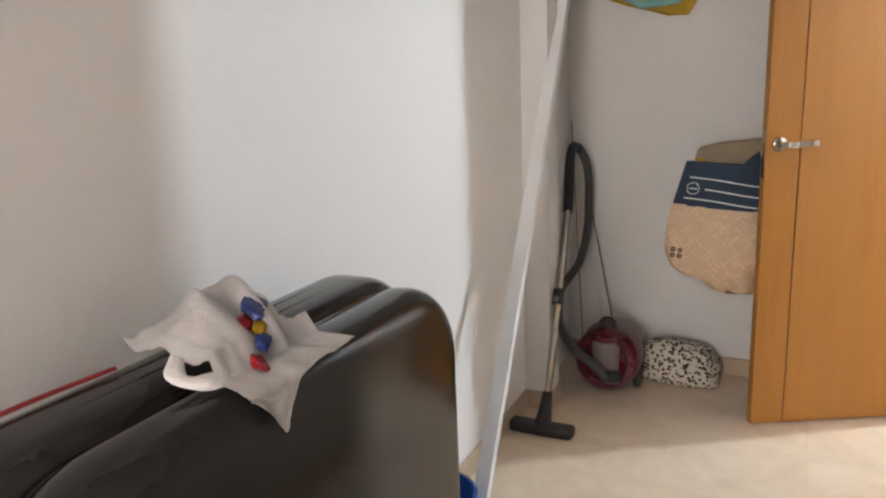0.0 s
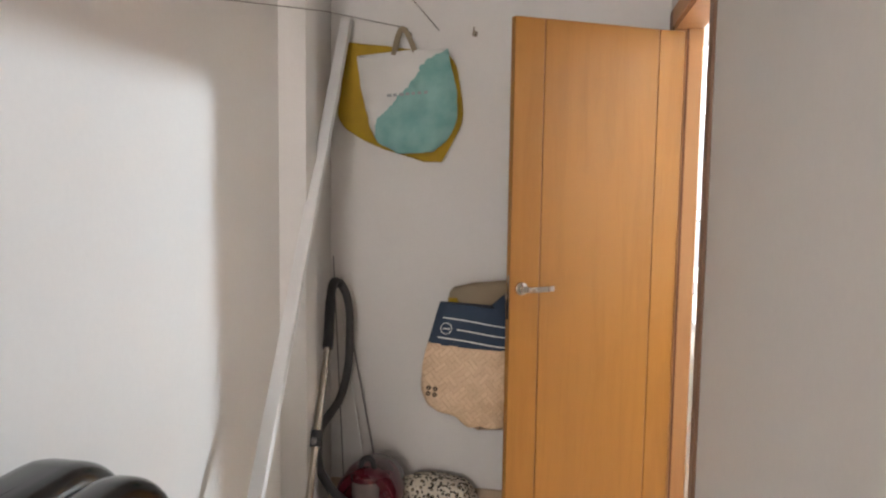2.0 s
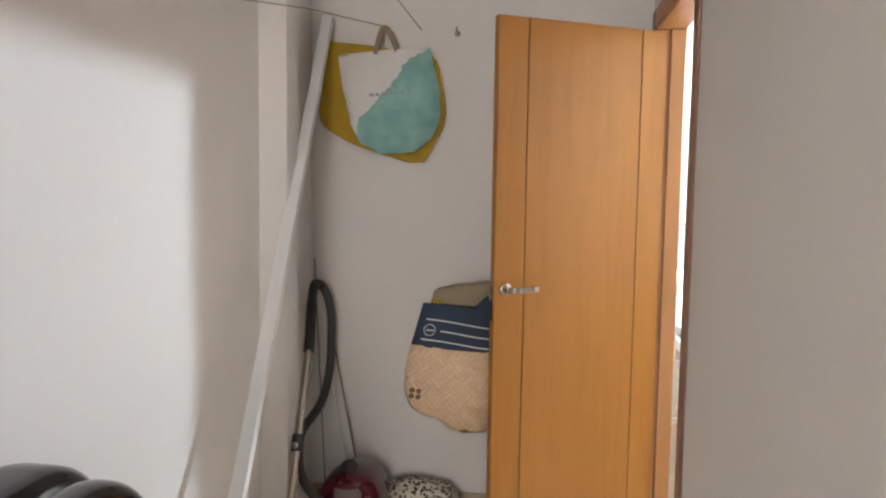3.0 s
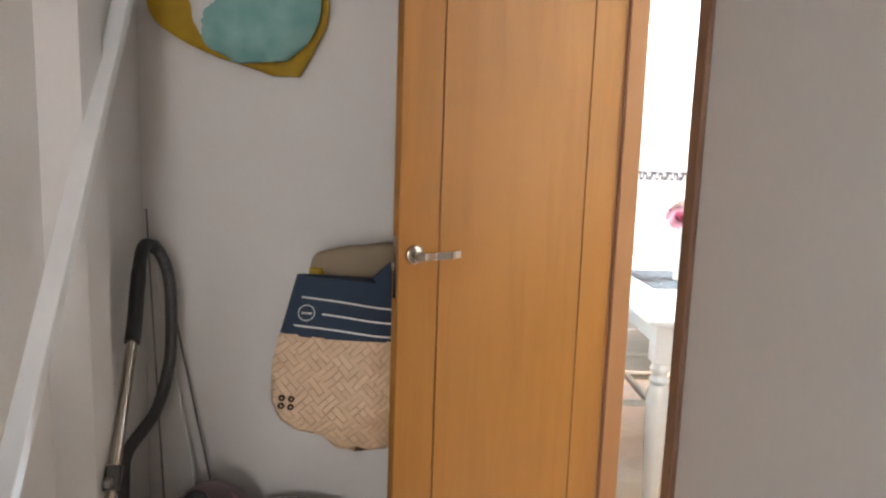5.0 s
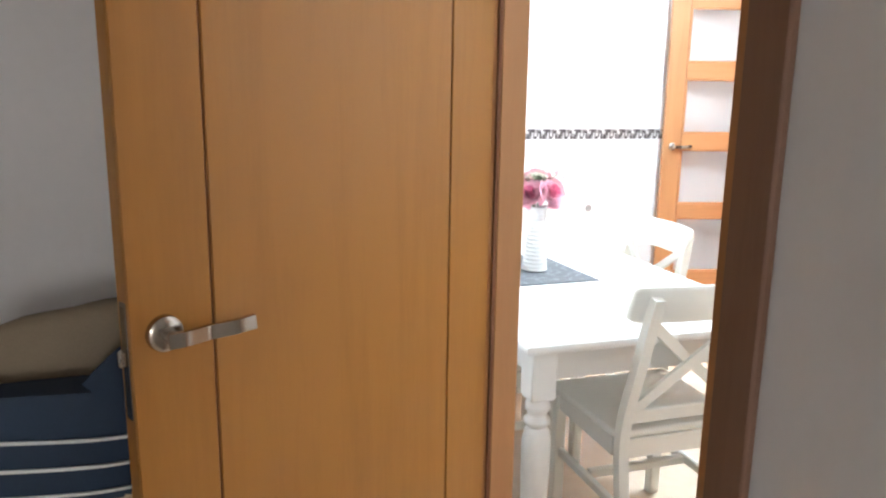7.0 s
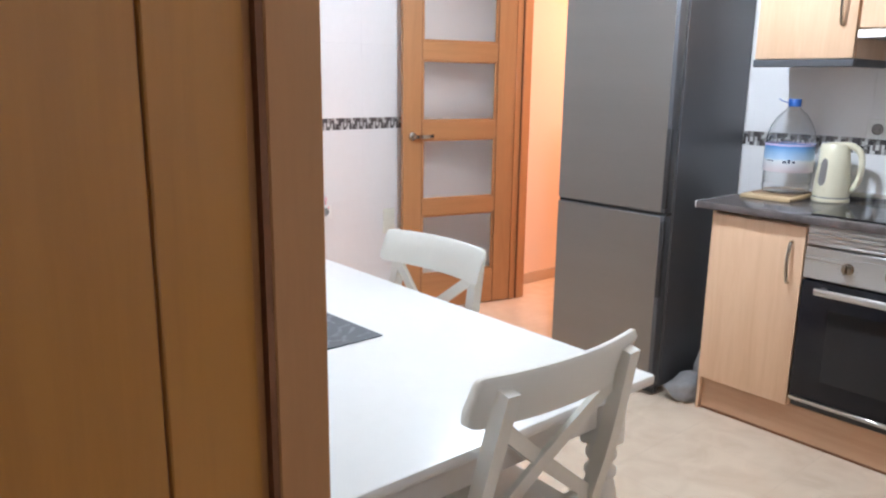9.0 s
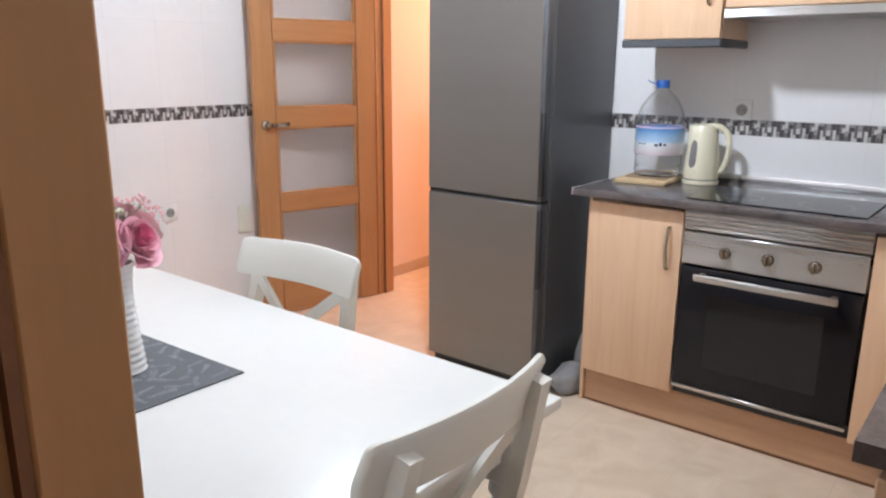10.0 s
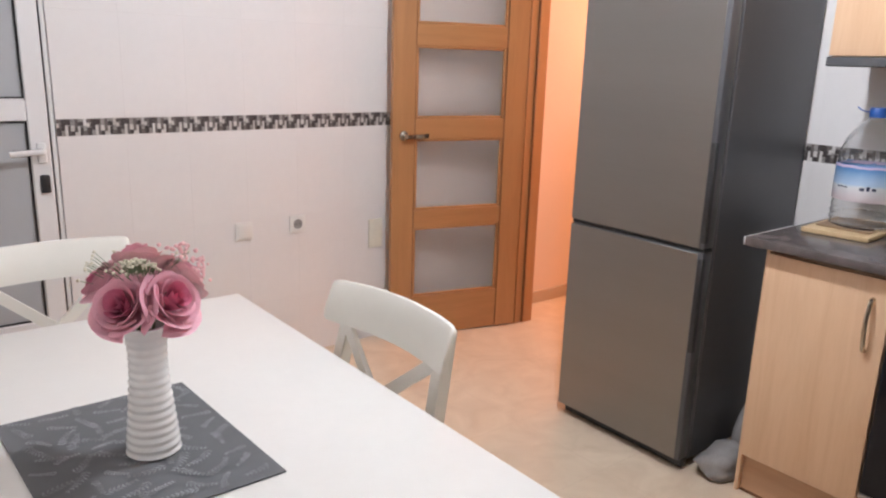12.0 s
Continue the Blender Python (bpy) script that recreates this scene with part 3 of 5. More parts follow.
# fridge-freezer
fr = thing("fridge_freezer", pose(2.45, 1.175, 0), "tall dark stainless steel fridge-freezer beside the doorway", "fridge")
FW, FD, FH, SEAM = 0.595, 0.59, 1.86, 0.83
part("cabinet", block((0.065, 0.004, 0.03), (FD + 0.01, FW - 0.004, FH), 0.006), FRIDGESIDE, fr, "grey painted cabinet")
for a, b in ((0.045, SEAM - 0.006), (SEAM + 0.006, FH - 0.004)):
    d = part("door", block((0.0, 0.003, a), (0.058, FW, b), 0.008, 2), FRIDGESIDE, fr, "dark stainless door")
    part("front_skin", block((-0.002, 0.022, a + 0.004), (0.004, FW - 0.002, b - 0.004), 0.001), DARKSTEEL, d, "brushed dark stainless skin")
    gz = (b - 0.36, b - 0.02) if a < 0.5 else (a + 0.02, a + 0.36)
    part("grip", block((-0.001, 0.002, gz[0]), (0.020, 0.0215, gz[1]), 0.003), BLACKPLASTIC, d, "black recessed grip")
    part("gasket", block((0.0585, 0.015, a + 0.01), (0.0645, FW - 0.015, b - 0.01), 0), RUBBER, d)
part("seam_shadow_strip", block((0.006, 0.004, SEAM - 0.0055), (0.05, FW - 0.004, SEAM + 0.0055), 0), RUBBER, fr)
part("kick_plate", block((0.035, 0.01, 0.005), (0.064, FW - 0.01, 0.043), 0.002), BLACKPLASTIC, fr, "black kick plate")
for x in (0.09, 0.54):
    for y in (0.05, 0.54):
        part("foot", lathe(bmesh.new(), [(0, 0), (0.02, 0), (0.02, 0.012), (0.008, 0.012), (0.008, 0.03), (0, 0.03)], (x, y, 0), 12), BLACKPLASTIC, fr)


def bow_handle(parent, x, y, z0, z1):
    part("handle", tube(bmesh.new(), curve_pts([(x, y, z0), (x - 0.016, y, z0 + 0.012), (x - 0.028, y, (z0 + z1) / 2), (x - 0.016, y, z1 - 0.012), (x, y, z1)], 5), [0.0065] * 21, 8), CHROME, parent, "bowed satin nickel handle")


def unit(name, x0, x1, y0, y1, z0, z1, label, handle=None, panes=1):
    """A cabinet whose door looks towards -x."""
    cb = thing(name, pose(0, 0, 0), label, "cabinet")
    bd = bmesh.new()
    for lo, hi in (((x0 + 0.022, y0, z0), (x1, y0 + 0.018, z1)), ((x0 + 0.022, y1 - 0.018, z0), (x1, y1, z1)), ((x0 + 0.022, y0 + 0.018, z0), (x1, y1 - 0.018, z0 + 0.018)), ((x0 + 0.022, y0 + 0.018, z1 - 0.018), (x1, y1 - 0.018, z1)), ((x1 - 0.008, y0 + 0.018, z0 + 0.018), (x1, y1 - 0.018, z1 - 0.018))):
        slab(bd, lo, hi, 0.001)
    part("body", bd, BEECH, cb)
    d = part("door", block((x0, y0 + 0.002, z0 + 0.002), (x0 + 0.019, y1 - 0.002, z1 - 0.002), 0.003, 2), BEECH, cb, "pale beech laminate door")
    if handle:
        bow_handle(d, x0, *handle)
    return cb


# base units along the range wall: narrow unit, oven housing, next unit
FX = 2.505
base1 = unit("base_cabinet", FX, KX - 0.012, 0.605, 0.985, 0.15, 0.865, "pale beech base cabinet with a bowed handle", (0.655, 0.64, 0.80))
unit("base_cabinet", FX, KX - 0.012, -0.235, -0.012, 0.15, 0.865, "pale beech base cabinet beside the oven")
part("side_panel", block((FX + 0.0205, 0.9855, 0.0), (KX - 0.012, 1.0, 0.879), 0.002), BEECH, base1, "beech end panel to the floor")
pl = solid("plinth_range", block((FX + 0.04, -0.235, 0.0), (FX + 0.056, 0.985, 0.148), 0.002), PLINTH, "beech plinth under the base cabinets", "plinth")

part("seal_strip", block((FX + 0.036, -0.235, 0.0), (FX + 0.0397, 0.985, 0.010), 0.001), GROOVE, pl, "dark sealing strip at the floor")

ov = thing("oven", pose(FX, 0.0, 0), "built-in stainless steel oven with a black glass door", "oven")
part("carcass", block((0.03, -0.01, 0.152), (0.54, 0.603, 0.86), 0.002), BLACKPLASTIC, ov)
gp = part("grille", block((0.012, -0.008, 0.80), (0.028, 0.602, 0.872), 0.001), STEEL, ov, "louvred steel grille")
for i in range(4):
    part("slat", block((-0.002, -0.007, 0.803 + 0.017 * i), (0.011, 0.601, 0.815 + 0.017 * i), 0.004, 2), STEEL, gp)
cp = part("control_panel", block((-0.006, -0.006, 0.675), (0.029, 0.600, 0.797), 0.003), STEEL, ov, "brushed steel control panel")
for y in (0.445, 0.30, 0.15):
    k = part("knob", lathe(bmesh.new(), [(0, -0.020), (0.015, -0.019), (0.017, -0.016), (0.018, 0.0), (0.022, 0.0), (0.022, 0.003)], (-0.007, y, 0.735), 24, "X"), CHROME, cp, "round satin steel knob")
    part("grip", block((-0.040, y - 0.0035, 0.718), (-0.0255, y + 0.0035, 0.752), 0.002), CHROME, k)
    for j in range(9):
        a = radians(-40 + 32.5 * j)
        part("mark", block((-0.0068, y + 0.033 * math.cos(a) - 0.0011, 0.735 + 0.033 * math.sin(a) - 0.0011), (-0.0062, y + 0.033 * math.cos(a) + 0.0011, 0.735 + 0.033 * math.sin(a) + 0.0011), 0), BLACKPLASTIC, k)
dr = part("door", block((-0.008, -0.004, 0.205), (0.029, 0.598, 0.668), 0.004, 2), BLACKGLASS, ov, "black glass oven door")
part("window", block((-0.0088, 0.10, 0.29), (-0.0075, 0.49, 0.57), 0), surf("smoked_window", (0.022, 0.021, 0.022), 0.12, var=0.1, bump=0, spec=0.22), dr, "slightly paler window")
part("handle", block((-0.058, 0.06, 0.628), (-0.044, 0.535, 0.655), 0.006, 2), STEEL, dr, "flat steel bar handle")
for y in (0.08, 0.515):
    part("handle_mount", block((-0.045, y - 0.01, 0.632), (-0.006, y + 0.01, 0.650), 0.003), STEEL, dr)
part("lower_trim", block((-0.008, -0.004, 0.188), (0.029, 0.598, 0.202), 0.002), STEEL, ov, "steel trim strip")

wt = bmesh.new()
slab(wt, (2.47, -0.84, 0.88), (KX - 0.0015, 1.05, 0.91), 0.006, 2)
worktop = solid("worktop_range", wt, WORKTOP, "dark stone-look laminate worktop", "worktop")
part("end_trim", block((2.472, 1.0502, 0.8815), (KX - 0.0015, 1.0535, 0.9085), 0.0008), WHITEALU, worktop, "pale edging strip on the end")
strip = thing("upstand", pose(0, 0, 0), "low aluminium upstand at the back of the worktop", "upstand")
part("strip", block((KX - 0.022, -0.84, 0.9105), (KX - 0.002, 0.70, 0.945), 0.006, 2), surf("brushed_aluminium", (0.86, 0.87, 0.88), 0.26, metal=0.85, var=0.05, bump=0.02, stretch=(1, 0.05, 3)), strip)

hob = thing("ceramic_hob", pose(0, 0, 0.9105), "black ceramic hob set in the worktop", "hob")
part("glass", block((2.515, 0.02, 0.0), (3.01, 0.605, 0.006), 0.002), BLACKGLASS, hob)
for x, y, r in ((2.65, 0.17, 0.085), (2.65, 0.45, 0.07), (2.88, 0.17, 0.07), (2.88, 0.45, 0.09)):
    bm = bmesh.new()
    lathe(bm, [(r - 0.0015, 0.0061), (r, 0.0064), (r + 0.0015, 0.0061)], (x, y, 0), 40)
    part("zone_ring", bm, surf("grey_print", (0.16, 0.16, 0.16), 0.3, bump=0), hob)

# the return of the worktop along the near wall
cb2 = thing("base_cabinet", pose(0, 0, 0), "pale beech base cabinet run under the short worktop", "cabinet")
part("body", block((0.90, KY0 + 0.01, 0.15), (2.50, -0.29, 0.879), 0.003), BEECH, cb2)
for a, b in ((0.902, 1.43), (1.434, 1.96), (1.964, 2.49)):
    part("door", block((a, -0.289, 0.152), (b, -0.27, 0.865), 0.003), BEECH, cb2)
part("plinth", block((0.92, KY0 + 0.02, 0.0), (2.50, -0.33, 0.149), 0.002), PLINTH, cb2)
bm = block((0.85, KY0 + 0.0015, 0.88), (2.4685, -0.24, 0.91), 0.0)
ve = [e for e in bm.edges if all(abs(v.co.x - 0.85) < 1e-4 and abs(v.co.y + 0.24) < 1e-4 for v in e.verts)]
bmesh.ops.bevel(bm, geom=ve, offset=0.05, segments=6, affect="EDGES")
solid("worktop_return", bm, WORKTOP, "dark laminate worktop with a rounded corner", "worktop")

# wall units, light pelmet and hood
UX = 2.735
up1 = unit("wall_cabinet", UX, KX - 0.012, 0.615, 1.0, 1.478, 2.18, "pale beech wall cabinet with a bowed handle", (0.665, 1.60, 1.76))
part("pelmet", block((UX - 0.004, 0.608, 1.447), (UX + 0.014, 1.003, 1.4775), 0.004), FRIDGESIDE, up1, "dark grey pelmet strip")
part("pelmet", block((UX + 0.0145, 0.608, 1.447), (KX - 0.012, 0.626, 1.4775), 0.004), FRIDGESIDE, up1, "dark grey pelmet strip")
up2 = unit("hood_cabinet", UX, KX - 0.012, 0.02, 0.608, 1.585, 2.18, "pale beech cabinet above the extractor hood")
unit("wall_cabinet", UX, KX - 0.012, -0.40, 0.018, 1.585, 2.18, "pale beech wall cabinet beside the hood")
hood = thing("extractor_hood", pose(0, 0, 0), "slim stainless steel extractor hood", "hood")
part("front", block((UX - 0.012, 0.02, 1.548), (UX + 0.02, 0.606, 1.583), 0.004), STEEL, hood, "steel front strip")
part("body", block((UX + 0.0205, 0.025, 1.552), (KX - 0.012, 0.602, 1.583), 0.003), surf("hood_grey", (0.35, 0.35, 0.35), 0.45, metal=0.6), hood)
part("filter", block((UX + 0.05, 0.06, 1.549), (KX - 0.06, 0.56, 1.5518), 0), STEEL, hood)


# ---- small kitchen things ----
def socket(x, y, z, facing, label, kind="socket"):
    """A small wall plate; facing 'S' looks towards -y, 'W' towards -x."""
    so = thing(kind, pose(x, y, z, 0, 0, 0 if facing == "S" else -90), label, kind)
    part("plate", block((-0.041, -0.010, -0.041), (0.041, 0.0, 0.041), 0.004, 2), WHITEPLASTIC, so)
    if kind == "socket":
        w = part("well", lathe(bmesh.new(), [(0, -0.0105), (0.0185, -0.0105), (0.020, -0.0125), (0.022, -0.0125), (0.023, -0.010)], n=24, axis="Y"), surf("socket_well", (0.30, 0.29, 0.28), 0.5, bump=0), so, "round recessed well")
        for dx in (-0.0095, 0.0095):
            part("pin_hole", lathe(bmesh.new(), [(0, -0.0112), (0.0028, -0.0112), (0.0028, -0.0104)], (dx, 0, 0), 10, "Y"), RUBBER, w)
    else:
        part("rocker", block((-0.031, -0.0145, -0.031), (0.031, -0.0098, 0.031), 0.003, 2), WHITEPLASTIC, so)
    return so


socket(1.852, KY1 - 0.0075, 0.657, "S", "white wall socket on the tiled wall")
socket(1.585, KY1 - 0.0075, 0.652, "S", "white rocker switch plate on the tiled wall", "switch")
so = socket(KX - 0.0075, 0.606, 1.206, "W", "grey round socket on the tiles above the hob")
bp = thing("blank_plate", pose(2.29, KY1 - 0.0075, 0.56), "blank white cover plate on the tiled wall", "wall plate")
part("plate", block((-0.041, -0.008, -0.075), (0.041, 0, 0.075), 0.003, 2), surf("ivory_plastic", (0.76, 0.74, 0.64), 0.4, bump=0), bp)

# place mat, vase and artificial roses
MATCLOTH = surf("grey_woven_cloth", (0.135, 0.142, 0.150), 0.85, var=0.14, scale=11, fine=420, bump=0.35)
bm = bmesh.new()
bmesh.ops.create_grid(bm, x_segments=24, y_segments=28, size=0.5)
for v in bm.verts:
    x, y = v.co.x, v.co.y
    v.co = Vector((0.35 * x - 0.021 * y, 0.447 * y, 0.0004 * noise.noise(Vector((x * 5, y * 5, 2)))))
bmesh.ops.solidify(bm, geom=list(bm.faces), thickness=0.003)
mat_ob = solid("place_mat", bm, MATCLOTH, "grey cloth place mat with a faint leaf print on the table", "place mat", m=pose(0.5765, 1.099, 0.7445))
bm, rnd = bmesh.new(), random.Random(21)
for i in range(70):
    cx, cy, a = -0.14 + 0.0467 * (i % 7) + rnd.uniform(-0.014, 0.014), -0.195 + 0.0433 * (i // 7) + rnd.uniform(-0.014, 0.014), rnd.uniform(0, 6.28)
    bend, size = rnd.uniform(-9, 9), rnd.uniform(0.8, 1.25)
    spine = []
    for k in range(9):
        t = 0.0068 * size * (k - 4)
        spine.append(Vector((cx + t * math.cos(a) - bend * t * t * math.sin(a), cy + t * math.sin(a) + bend * t * t * math.cos(a), 0.0037)))
    for k, (p0, p1) in enumerate(zip(spine, spine[1:])):
        d = (p1 - p0).normalized()
        sd = Vector((-d.y, d.x, 0))
        bm.faces.new([bm.verts.new(p) for p in (p0 - sd * 0.0005, p1 - sd * 0.0005, p1 + sd * 0.0005, p0 + sd * 0.0005)])
        for sgn in (-1, 1):
            w = (sd * sgn * 0.8 + d * 0.75).normalized()
            nrm = Vector((-w.y, w.x, 0))
            ln = size * rnd.uniform(0.009, 0.0135) * (1 - 0.06 * k)
            bm.faces.new([bm.verts.new(p) for p in (p0, p0 + w * ln * 0.5 + nrm * 0.0021, p0 + w * ln, p0 + w * ln * 0.5 - nrm * 0.0021)])
for v in list(bm.verts):
    v.co.x, v.co.y = max(-0.168, min(0.168, v.co.x)), max(-0.218, min(0.218, v.co.y))
part("leaf_print", bm, surf("pale_print", (0.24, 0.252, 0.26), 0.85, var=0.5, scale=22, bump=0), mat_ob, "pale grey leaf print")["kind"] = "stuff"

vase = thing("vase", pose(0.604, 1.071, 0.7462), "white ribbed ceramic vase holding pink artificial roses", "vase")
prof = [(0.0, 0.0), (0.042, 0.0)]
for i in range(61):
    z = 0.004 + 0.231 * i / 60
    u = z / 0.235
    r = 0.0455 - 0.0135 * math.sin(min(1, u / 0.78) * math.pi / 2) ** 1.3 + (0.006 * ((u - 0.78) / 0.22) ** 1.5 if u > 0.78 else 0)
    prof.append((r + 0.0016 * math.sin(z / 0.0145 * 2 * math.pi) * (1.0 if u < 0.62 else 0.5), z))
prof += [(0.034, 0.236), (0.031, 0.22), (0.029, 0.12), (0, 0.12)]
part("body", lathe(bmesh.new(), prof, n=40), surf("white_ceramic", (0.80, 0.79, 0.77), 0.22, var=0.02, bump=0), vase, angle=60)

PINK = surf("pink_silk_petal", (0.86, 0.44, 0.52), 0.6, var=0.16, scale=16, fine=160, bump=0.04)
DEEPPINK = surf("deep_pink_petal", (0.70, 0.20, 0.31), 0.6, var=0.2, scale=16, fine=160, bump=0.04)
ROSE2 = surf("pale_pink_petal", (0.90, 0.56, 0.58), 0.6, var=0.16, scale=14, fine=160, bump=0.04)
LEAFG = surf("dusty_green_leaf", (0.20, 0.25, 0.14), 0.7, var=0.3, scale=20)
CREAMBUD = surf("cream_buds", (0.70, 0.66, 0.52), 0.7, var=0.15)


def rose(centre, axis, size, material, parent, rng):
    """A rolled deep pink heart in a spiral of broad cupped petals whose rims turn outwards."""
    bm = bmesh.new()
    q = Vector((0, 0, 1)).rotation_difference(Vector(axis).normalized())
    petals = 19
    base = bm.verts.new(Vector(centre) + q @ Vector((0, 0, -0.42 * size)))
    for k in range(petals):
        g = k / (petals - 1)
        a = 2.4 * k + rng.uniform(-0.12, 0.12)
        rim = 0.07 + 0.80 * g ** 1.15                  # reach of the rim from the axis
        top = 0.66 - 0.44 * g ** 1.8                   # height of the rim
        half = 1.35 - 0.42 * g                         # half the angle that the petal spans
        seed = rng.uniform(0, 50)
        grid = [[base] * 9]
        for i in range(8):
            v = i / 7
            row = []
            for j in range(9):
                u = -1 + j / 4
                ang = a + u * half * (0.55 + 0.45 * math.sin(min(1, v * 1.25) * math.pi / 2))
                r = rim * (0.25 + 0.75 * math.sin(v * math.pi / 2) ** 0.9)
                z = -0.30 + (top + 0.30) * v ** (1.0 + 0.5 * g)
                z -= (0.10 + 0.10 * g) * u * u * v * v          # rounded rim
                if v > 0.72:                                    # rolled lip
                    w = (v - 0.72) / 0.28
                    r += 0.11 * w * w * (0.4 + g)
                    z -= 0.09 * w * w * (0.3 + g)
                r += 0.035 * (0.3 + g) * noise.noise(Vector((u * 1.7, v * 1.6, seed)))
                z += 0.045 * g * noise.noise(Vector((u * 1.9 + 9, v, seed)))
                row.append(bm.verts.new(Vector(centre) + q @ (Vector((r * math.cos(ang), r * math.sin(ang), z)) * size)))
            grid.append(row)
        for r0, r1 in zip(grid, grid[1:]):
            for j in range(8):
                f = bm.faces.new(list(dict.fromkeys((r0[j], r0[j + 1], r1[j + 1], r1[j]))))
                f.material_index = 1 if g < 0.42 else 0
    ob = part("rose", bm, material, parent, "pink silk rose bloom" if material is PINK else "pale pink silk rose bloom", angle=80)
    ob.data.materials.append(DEEPPINK if material is PINK else PINK)
    return ob


bunch = thing("rose_bunch", pose(0.604, 1.070, 0.999), "bunch of pink artificial roses with small buds", "flowers")
rng = random.Random(4)
for cx, cy, cz, sz, mt in ((-0.040, -0.036, 0.050, 0.060, PINK), (0.026, -0.052, 0.052, 0.061, PINK), (0.004, 0.032, 0.100, 0.058, ROSE2), (0.072, 0.016, 0.066, 0.050, ROSE2), (-0.050, 0.042, 0.068, 0.048, PINK), (0.030, 0.074, 0.062, 0.050, PINK), (-0.03, 0.080, 0.062, 0.048, ROSE2)):
    rose((cx, cy, cz - 0.02), (cx, cy, 0.62 * cz + (0.006 if cy < -0.03 else 0.02)), sz, mt, bunch, rng)
for k in range(7):
    a = 2 * math.pi * k / 7
    part("stem", tube(bmesh.new(), curve_pts([(0.012 * math.cos(a), 0.012 * math.sin(a), -0.12), (0.017 * math.cos(a), 0.017 * math.sin(a), 0.0), (0.05 * math.cos(a), 0.05 * math.sin(a), 0.05)], 4), 0.0022, 6), LEAFG, bunch)
bm, bm2 = bmesh.new(), bmesh.new()
for k in range(150):
    if k < 110:                                        # tight tuft between the front blooms
        o = Vector((rng.gauss(0, 0.016), rng.gauss(0, 0.013), 0))
        tip = Vector((-0.022, -0.034, 0.104)) + o + Vector((0, 0, -10 * o.length ** 2 + rng.uniform(-0.004, 0.004)))
    else:
        a, e, far = rng.uniform(-0.2, 3.3), rng.uniform(-0.1, 0.8), rng.uniform(0.085, 0.104)
        tip = Vector((far * math.cos(a) * math.cos(e), far * math.sin(a) * math.cos(e), 0.055 + far * 0.75 * math.sin(e)))
    tube(bm2, [tip * 0.7 + Vector((0, 0, 0.01)), tip], 0.0006, 4)
    bmesh.ops.create_icosphere(bm, subdivisions=1, radius=rng.uniform(0.0016, 0.0032), matrix=Matrix.Translation(tip))
part("bud_cluster", bm, CREAMBUD, bunch, "tiny cream buds")["kind"] = "stuff"
part("sprig_cluster", bm2, LEAFG, bunch, "thin green sprigs")["kind"] = "stuff"
bm = bmesh.new()
for k in range(70):
    a, e, far = rng.uniform(-0.9, 0.8), rng.uniform(-0.1, 0.9), rng.uniform(0.088, 0.112)
    tip = Vector((far * math.cos(a) * math.cos(e), far * math.sin(a) * math.cos(e), 0.058 + far * 0.7 * math.sin(e)))
    bmesh.ops.create_icosphere(bm, subdivisions=1, radius=rng.uniform(0.0022, 0.0046), matrix=Matrix.Translation(tip))
part("pink_bud_cluster", bm, ROSE2, bunch, "tiny pink buds")["kind"] = "stuff"

# chopping board, water bottle, kettle
board = solid("chopping_board", block((-0.15, -0.105, 0.0), (0.15, 0.105, 0.016), 0.003, 2), wood("pale_board", (0.50, 0.34, 0.18), (0.62, 0.45, 0.26), (0.8, 8, 8), rough=0.55, coat=0), "pale wooden chopping board under the water bottle", "chopping board", m=pose(2.865, 0.895, 0.9105, 0, 0, 4))
mat_tray = solid("bottle_mat", block((-0.1, -0.085, 0.0), (0.1, 0.085, 0.006), 0.002), wood("brown_mat", (0.22, 0.13, 0.07), (0.30, 0.19, 0.11), (0.8, 8, 8), rough=0.6, coat=0), "thin brown mat on the chopping board", "mat", m=pose(2.875, 0.89, 0.927, 0, 0, 2))
CLEARPET = glass("clear_pet", (0.985, 0.99, 0.99), 0.03, 1.40)
bt = thing("water_bottle", pose(2.872, 0.874, 0.9335), "large clear plastic water bottle with a blue cap", "bottle")
outer = [(0.085, 0.0), (0.095, 0.008)]
for i in range(1, 45):
    z = 0.008 + 0.222 * i / 44
    outer.append((0.095 + (0.0028 * math.sin(z * 290) if z < 0.085 or z > 0.212 else 0.001), z))
outer += [(0.0935, 0.240), (0.090, 0.258), (0.080, 0.285), (0.066, 0.308), (0.048, 0.330), (0.030, 0.346), (0.021, 0.356), (0.021, 0.37)]
prof = [(0, 0.0)] + outer + [(r - 0.0022, max(z, 0.0025)) for r, z in reversed(outer)] + [(0, 0.0025)]
part("bottle_body", lathe(bmesh.new(), prof, n=40), CLEARPET, bt, "clear ribbed plastic body", angle=50).visible_shadow = False
m, nt, p = nodes_of("blue_sky_label")
n, l = nt.nodes, nt.links
tc, sx, rp, nz = n.new("ShaderNodeTexCoord"), n.new("ShaderNodeSeparateXYZ"), n.new("ShaderNodeValToRGB"), n.new("ShaderNodeTexNoise")
nz.inputs["Scale"].default_value = 30
ma = n.new("ShaderNodeMath")
ma.operation = "MULTIPLY_ADD"
l.new(tc.outputs["Object"], sx.inputs[0])
l.new(tc.outputs["Object"], nz.inputs["Vector"])
l.new(nz.outputs["Fac"], ma.inputs[0])
ma.inputs[1].default_value = 0.012
l.new(sx.outputs["Z"], ma.inputs[2])
mr = n.new("ShaderNodeMapRange")
mr.inputs["From Min"].default_value, mr.inputs["From Max"].default_value = 0.09, 0.215
l.new(ma.outputs[0], mr.inputs["Value"])
l.new(mr.outputs[0], rp.inputs[0])
e = rp.color_ramp.elements
e[0].position, e[0].color = 0.0, (0.60, 0.35, 0.42, 1)
